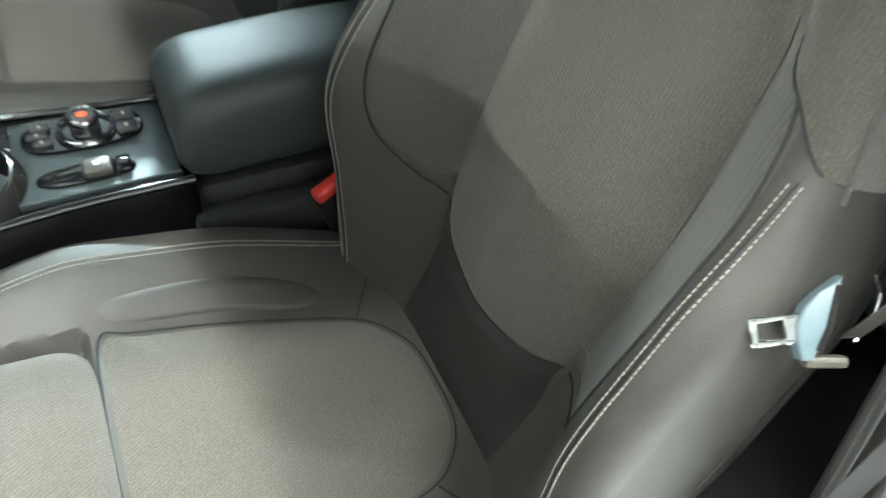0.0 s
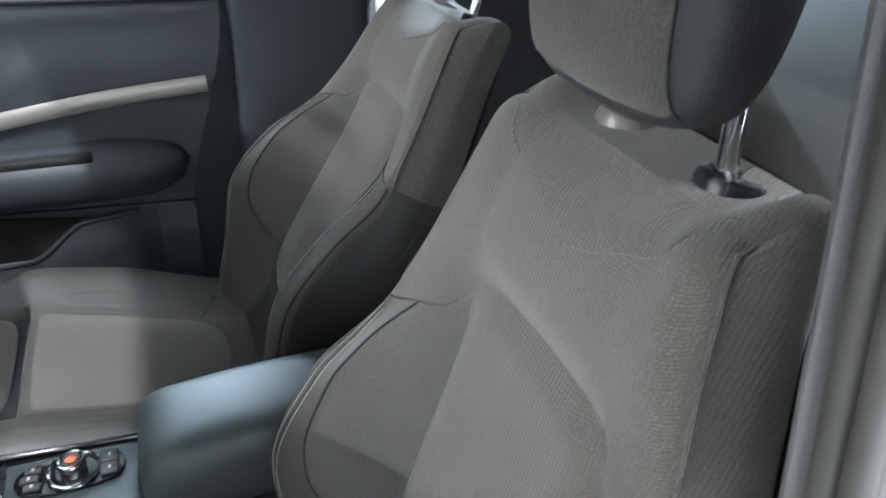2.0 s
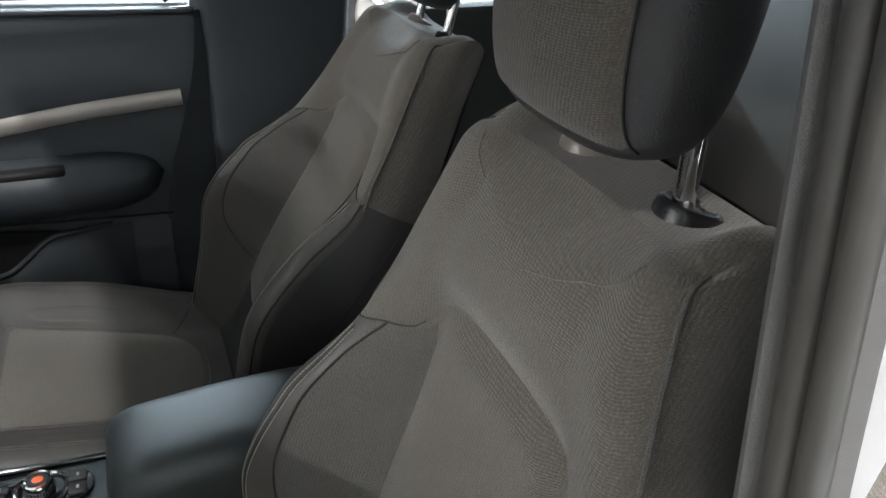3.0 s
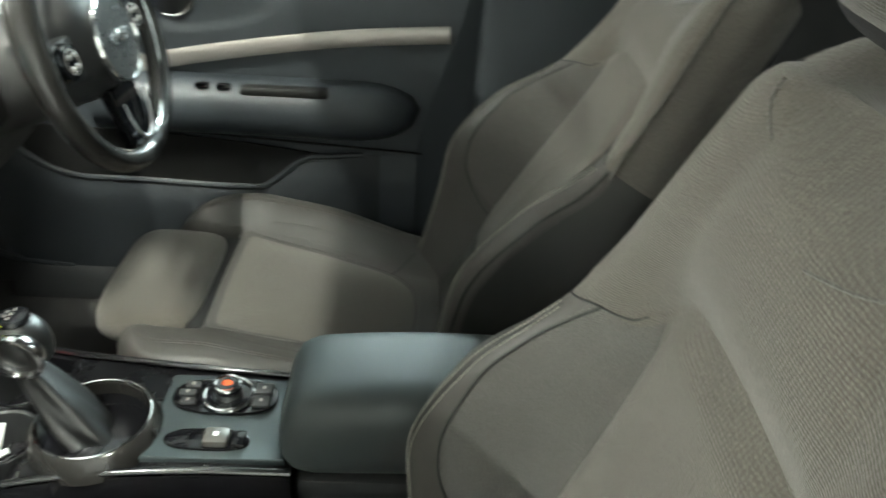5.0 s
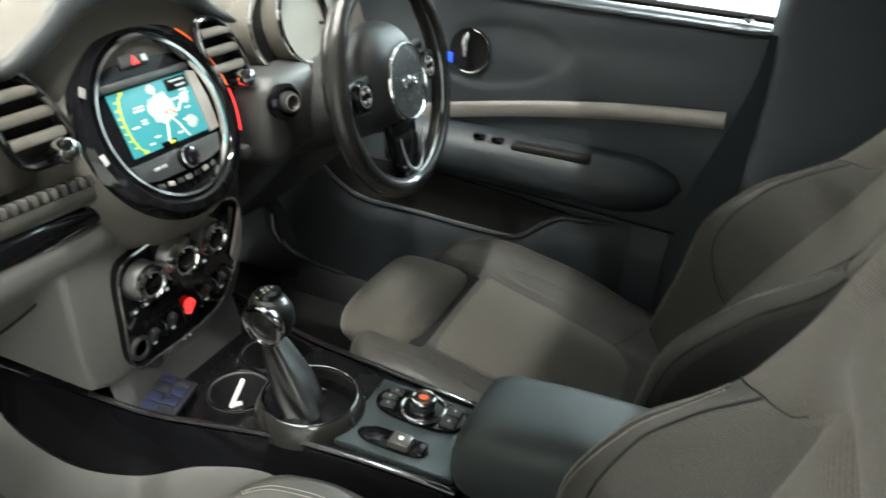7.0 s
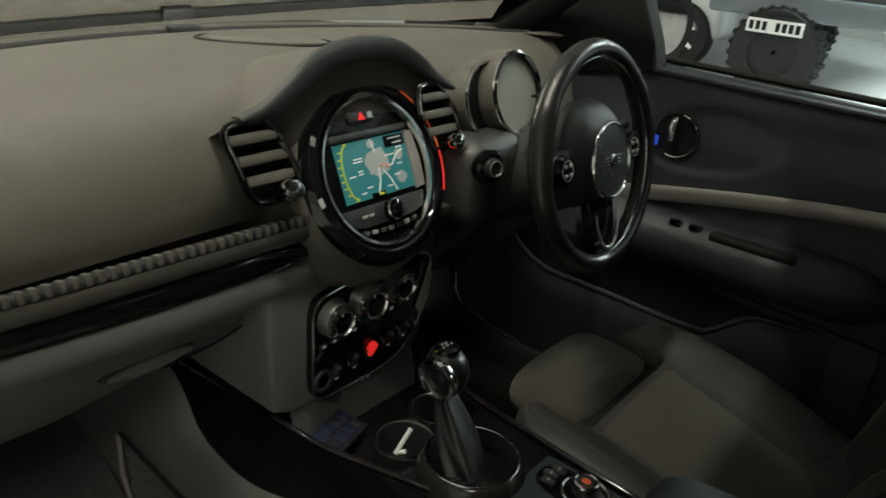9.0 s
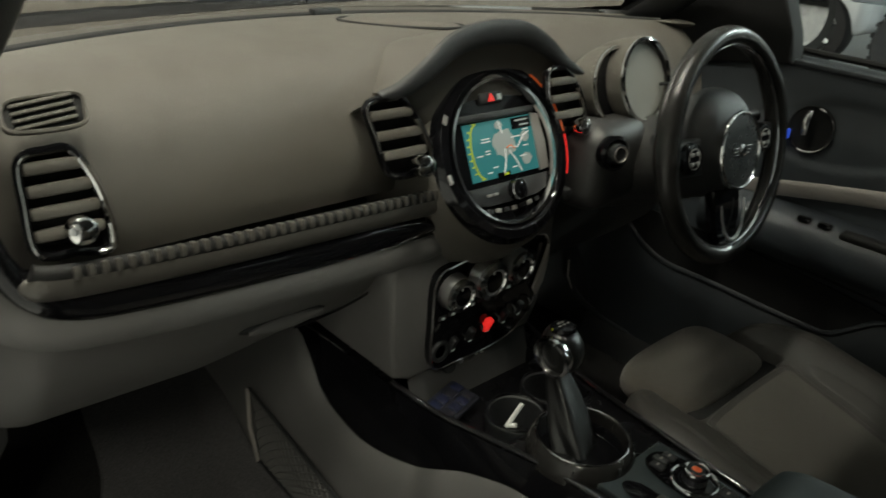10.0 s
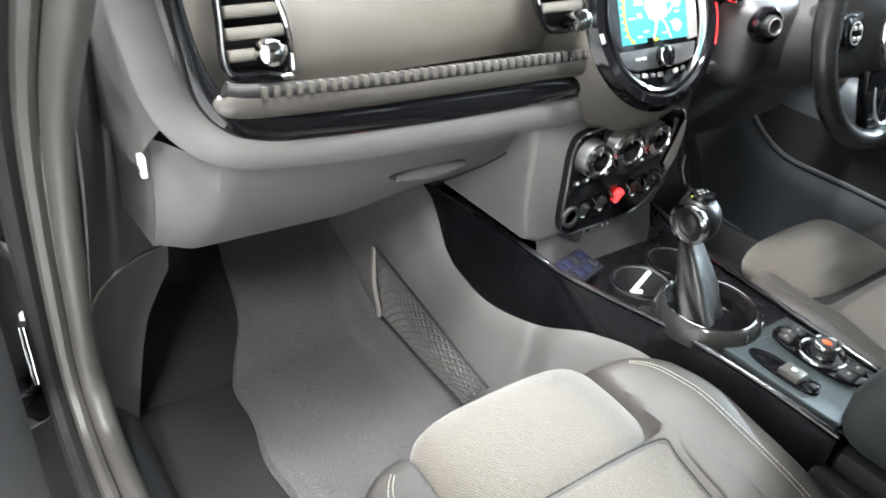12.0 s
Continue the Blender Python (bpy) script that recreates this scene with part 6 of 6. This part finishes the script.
def net_at(a, b):
    p = (n0 * (1 - a) + n3 * a) * (1 - b) + (n1 * (1 - a) + n2 * a) * b
    return p + Vector((-0.012 * math.sin(math.pi * b) * math.sin(math.pi * a), 0, 0))


NETC = shader("net_cord", (0.085, 0.083, 0.08), 0.8)
nm = bmesh.new()
for k in range(-8, 19):
    for sgn in (1, -1):
        pts = []
        for j in range(13):
            b = j / 12
            a = k / 17 + sgn * b * 0.45 + (0 if sgn > 0 else 0.45)
            if -0.001 <= a <= 1.001:
                pts.append(net_at(a, b))
        if len(pts) > 1:
            tube(pts, 0.0019, nm, n=5)
tagged(part("mesh", nm, NETC, net), "", "", "", "stuff")
part("metal_edge", tube([n0 + Vector((-0.004, 0, 0)), n0 * 0.5 + n1 * 0.5 + Vector((-0.010, 0, 0)), n1 + Vector((-0.004, 0, 0))], 0.0045, n=8), SATIN, net, "pale metal edge")
part("cord_edge", tube([net_at(k / 12, 1) + Vector((-0.002, 0, 0)) for k in range(13)], 0.004, n=6), DARK, net)
part("cord_edge", tube([net_at(k / 12, 0) + Vector((-0.002, 0, 0)) for k in range(13)], 0.003, n=6), DARK, net)

# ---- rear bench ----
bench = thing("rear_bench", (0, -0.85, 0.4), "dark rear bench seat", "car seat")
part("cushion", box((1.25, 0.50, 0.16), Matrix.Translation((0, -0.85, 0.52)) @ Matrix.Rotation(radians(-6), 4, "X"), 0.05, 4), LEATHER, bench)
part("backrest", box((1.25, 0.14, 0.62), Matrix.Translation((0, -1.15, 0.86)) @ Matrix.Rotation(radians(14), 4, "X"), 0.05, 4), LEATHER, bench)
for x in (-0.36, 0.36):
    part("headrest", box((0.26, 0.09, 0.16), Matrix.Translation((x, -1.24, 1.25)), 0.035, 4), LEATHER, bench)

# ---- passenger door, open, at the edge of the opening ----
pdoor = thing("passenger_door", (-0.85, 0.95, 0.4), "open passenger door seen edge-on with its hinge", "car door")
PDM = Matrix.Translation((-0.80, 0.93, 0.0)) @ Matrix.Rotation(radians(-68), 4, "Z")
part("door_panel", box((0.06, 1.0, 0.82), PDM @ Matrix.Translation((0.035, -0.56, 0.65)), 0.02), DARK, pdoor)
part("door_shell", box((0.03, 1.02, 0.86), PDM @ Matrix.Translation((-0.022, -0.56, 0.65)), 0.012), PAINT_WHITE, pdoor)
for z in (0.52, 0.86):
    leaf = part("hinge", box((0.026, 0.060, 0.085), Matrix.Translation((-0.800, 0.965, z)), 0.010, 3), PAINT_WHITE, pdoor, "white painted hinge")
    part("hinge_pin", tube([(-0.812, 0.938, z - 0.052), (-0.812, 0.938, z + 0.052)], 0.008, n=12), CHROME, leaf, "bright hinge pin")
    part("hinge_bracket", box((0.060, 0.050, 0.070), Matrix.Translation((-0.835, 0.955, z - 0.10)) @ Matrix.Rotation(0.3, 4, "Z"), 0.014, 3), GLOSS, leaf, "gloss black hinge bracket")
part("check_strap", box((0.012, 0.10, 0.03), Matrix.Translation((-0.81, 0.93, 0.70)) @ Matrix.Rotation(0.5, 4, "Z"), 0.004), CHROME, pdoor)

# ---- added showroom lamps, all out of view, and other vehicles ----
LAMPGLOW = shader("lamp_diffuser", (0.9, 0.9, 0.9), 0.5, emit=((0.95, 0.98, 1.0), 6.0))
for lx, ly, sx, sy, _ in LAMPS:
    lamp = thing("added_ceiling_lamp", (lx, ly, CEILING - 0.12), "long white ceiling lamp, added out of view to light the cabin", "lamp", "ceiling lamps")
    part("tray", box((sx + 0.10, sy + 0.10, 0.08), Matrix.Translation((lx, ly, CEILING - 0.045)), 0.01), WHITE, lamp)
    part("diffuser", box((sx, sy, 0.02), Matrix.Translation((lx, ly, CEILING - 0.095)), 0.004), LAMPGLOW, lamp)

truck = thing("off_road_truck", (7.6, 2.3, GROUND), "dark off-road truck with chunky tyres and a white number plate", "truck")


def tyre(name, cx, cy, r, w, parent, axis="Y"):
    m = Matrix.Translation((cx, cy, GROUND + r)) @ Matrix.Rotation(radians(90), 4, "X" if axis == "Y" else "Y")
    t = part(name, lathe([(r * 0.55, -w / 2), (r * 0.92, -w / 2), (r, -w * 0.38), (r, w * 0.38), (r * 0.92, w / 2), (r * 0.55, w / 2)], m, 40, cap=False), TYRE, parent)
    for k in range(26):
        an = k * math.tau / 26
        for s in (-1, 1):
            part("tread_block", box((0.026, 0.040, w * 0.42), m @ Matrix.Rotation(an + (0.06 if s > 0 else 0), 4, "Z") @ Matrix.Translation((r + 0.004, 0, s * w * 0.24)), 0.006, 1), TYRE, t)
    part("rim", lathe([(0.02, w * 0.2), (r * 0.35, w * 0.22), (r * 0.56, w * 0.42), (r * 0.57, -w * 0.4), (0.02, -w * 0.3)], m, 28, cap=False), TYRE, t)
    return t


tyre("wheel", 6.36, 1.92, 0.38, 0.28, truck, "X")
tyre("wheel", 8.6, 2.36, 0.38, 0.28, truck, "X")
part("body", box((2.5, 1.62, 0.80), Matrix.Translation((7.70, 1.74, 1.22)), 0.06, 3), TRUCK, truck)
part("plate_bracket", box((0.20, 0.30, 0.03), Matrix.Translation((6.25, 1.925, 0.760)), 0.005), BLACK, truck)
part("bumper", box((0.20, 1.66, 0.20), Matrix.Translation((6.36, 1.74, 0.86)), 0.03), TRUCK, truck)
part("cab", box((1.8, 1.5, 0.65), Matrix.Translation((8.1, 1.74, 1.90)), 0.10, 3), GLOSS, truck)
part("grille_bar", box((0.06, 1.4, 0.05), Matrix.Translation((6.43, 1.74, 1.10)), 0.01), BLACK, truck)
plate = part("number_plate", box((0.008, 0.47, 0.115), Matrix.Translation((6.150, 1.925, 0.700)), 0.002), WHITE, truck, "white number plate with dark bars")
for k in range(8):
    if k != 4:
        part("plate_bar", box((0.004, 0.036, 0.072), Matrix.Translation((6.145, 1.925 - 0.192 + 0.055 * k, 0.700))), BLACK, plate)

wcar = thing("white_car", (4.3, -2.6, GROUND), "white parked hatchback car", "car")
part("body", box((1.7, 3.8, 0.62), Matrix.Translation((4.3, -2.6, GROUND + 0.52)), 0.12, 4), PAINT_WHITE, wcar)
part("cabin", box((1.45, 2.1, 0.55), Matrix.Translation((4.3, -2.8, GROUND + 1.02)), 0.18, 4), GLOSS, wcar)
for cx, cy in ((3.50, -1.35), (3.50, -3.9)):
    m = Matrix.Translation((cx, cy, GROUND + 0.32)) @ Matrix.Rotation(radians(-90), 4, "Y")
    w = part("wheel", lathe([(0.22, -0.1), (0.30, -0.1), (0.32, -0.07), (0.32, 0.07), (0.30, 0.1), (0.22, 0.1)], m, 36, cap=False), TYRE, wcar)
    part("rim", lathe([(0.02, 0.09), (0.20, 0.07), (0.225, 0.10), (0.225, -0.09), (0.02, -0.05)], m, 28, cap=False), SATIN, w)
    for k in range(7):
        part("spoke", box((0.19, 0.04, 0.02), m @ Matrix.Rotation(k * math.tau / 7, 4, "Z") @ Matrix.Translation((0.11, 0, 0.095)), 0.006, 1), CHROME, w)
for sx in (-0.55, 0.55):
    hl = part("headlight", lathe([(0.13, 0.0), (0.12, 0.03), (0.06, 0.05), (0.002, 0.055)], axes((4.3 + sx, -0.76, GROUND + 0.62), (0, 1, 0.15)), 28), GLOSS, wcar)
    part("headlight_rim", tube([Vector((4.3 + sx + 0.13 * math.cos(k * math.tau / 28), -0.75, GROUND + 0.62 + 0.13 * math.sin(k * math.tau / 28))) for k in range(28)], 0.012, n=8, closed=True), CHROME, hl)
part("grille", box((0.9, 0.05, 0.22), Matrix.Translation((4.3, -0.70, GROUND + 0.42)), 0.04, 3), BLACK, wcar)
part("windscreen", box((1.30, 0.05, 0.50), Matrix.Translation((4.3, -1.72, GROUND + 1.02)) @ Matrix.Rotation(radians(50), 4, "X"), 0.02), GLOSS, wcar)

van = thing("white_van", (7.75, 4.6, GROUND), "plain white van parked on the showroom floor", "van")
part("body", box((1.7, 4.0, 1.5), Matrix.Translation((7.76, 4.62, GROUND + 1.05)), 0.14, 4), PAINT_WHITE, van)
for cy in (3.05, 5.9):
    m = Matrix.Translation((6.95, cy, GROUND + 0.33)) @ Matrix.Rotation(radians(-90), 4, "Y")
    w = part("wheel", lathe([(0.22, -0.1), (0.31, -0.1), (0.33, -0.07), (0.33, 0.07), (0.31, 0.1), (0.22, 0.1)], m, 36, cap=False), TYRE, van)
    part("rim", lathe([(0.02, 0.05), (0.20, 0.03), (0.225, 0.10), (0.225, -0.09), (0.02, -0.05)], m, 28, cap=False), DARK, w)
    for k in range(6):
        part("spoke", box((0.19, 0.055, 0.02), m @ Matrix.Rotation(k * math.tau / 6, 4, "Z") @ Matrix.Translation((0.11, 0, 0.085)), 0.006, 1), CHROME, w)
part("window", box((0.02, 2.2, 0.5), Matrix.Translation((6.905, 4.8, GROUND + 1.38)), 0.008), GLOSS, van)

release = thing("bonnet_release", (0.70, 1.02, 0.45), "dark bonnet release lever with a thin silver line", "lever")
part("lever", tube([(0.722, 1.035, 0.50), (0.700, 1.000, 0.455), (0.705, 0.985, 0.415)], [0.010, 0.017, 0.008], n=12, flat=0.6), DARK, release)
part("silver_line", tube([(0.700, 1.004, 0.490), (0.684, 0.990, 0.455), (0.694, 0.978, 0.42)], 0.0022, n=6), SATIN, release)
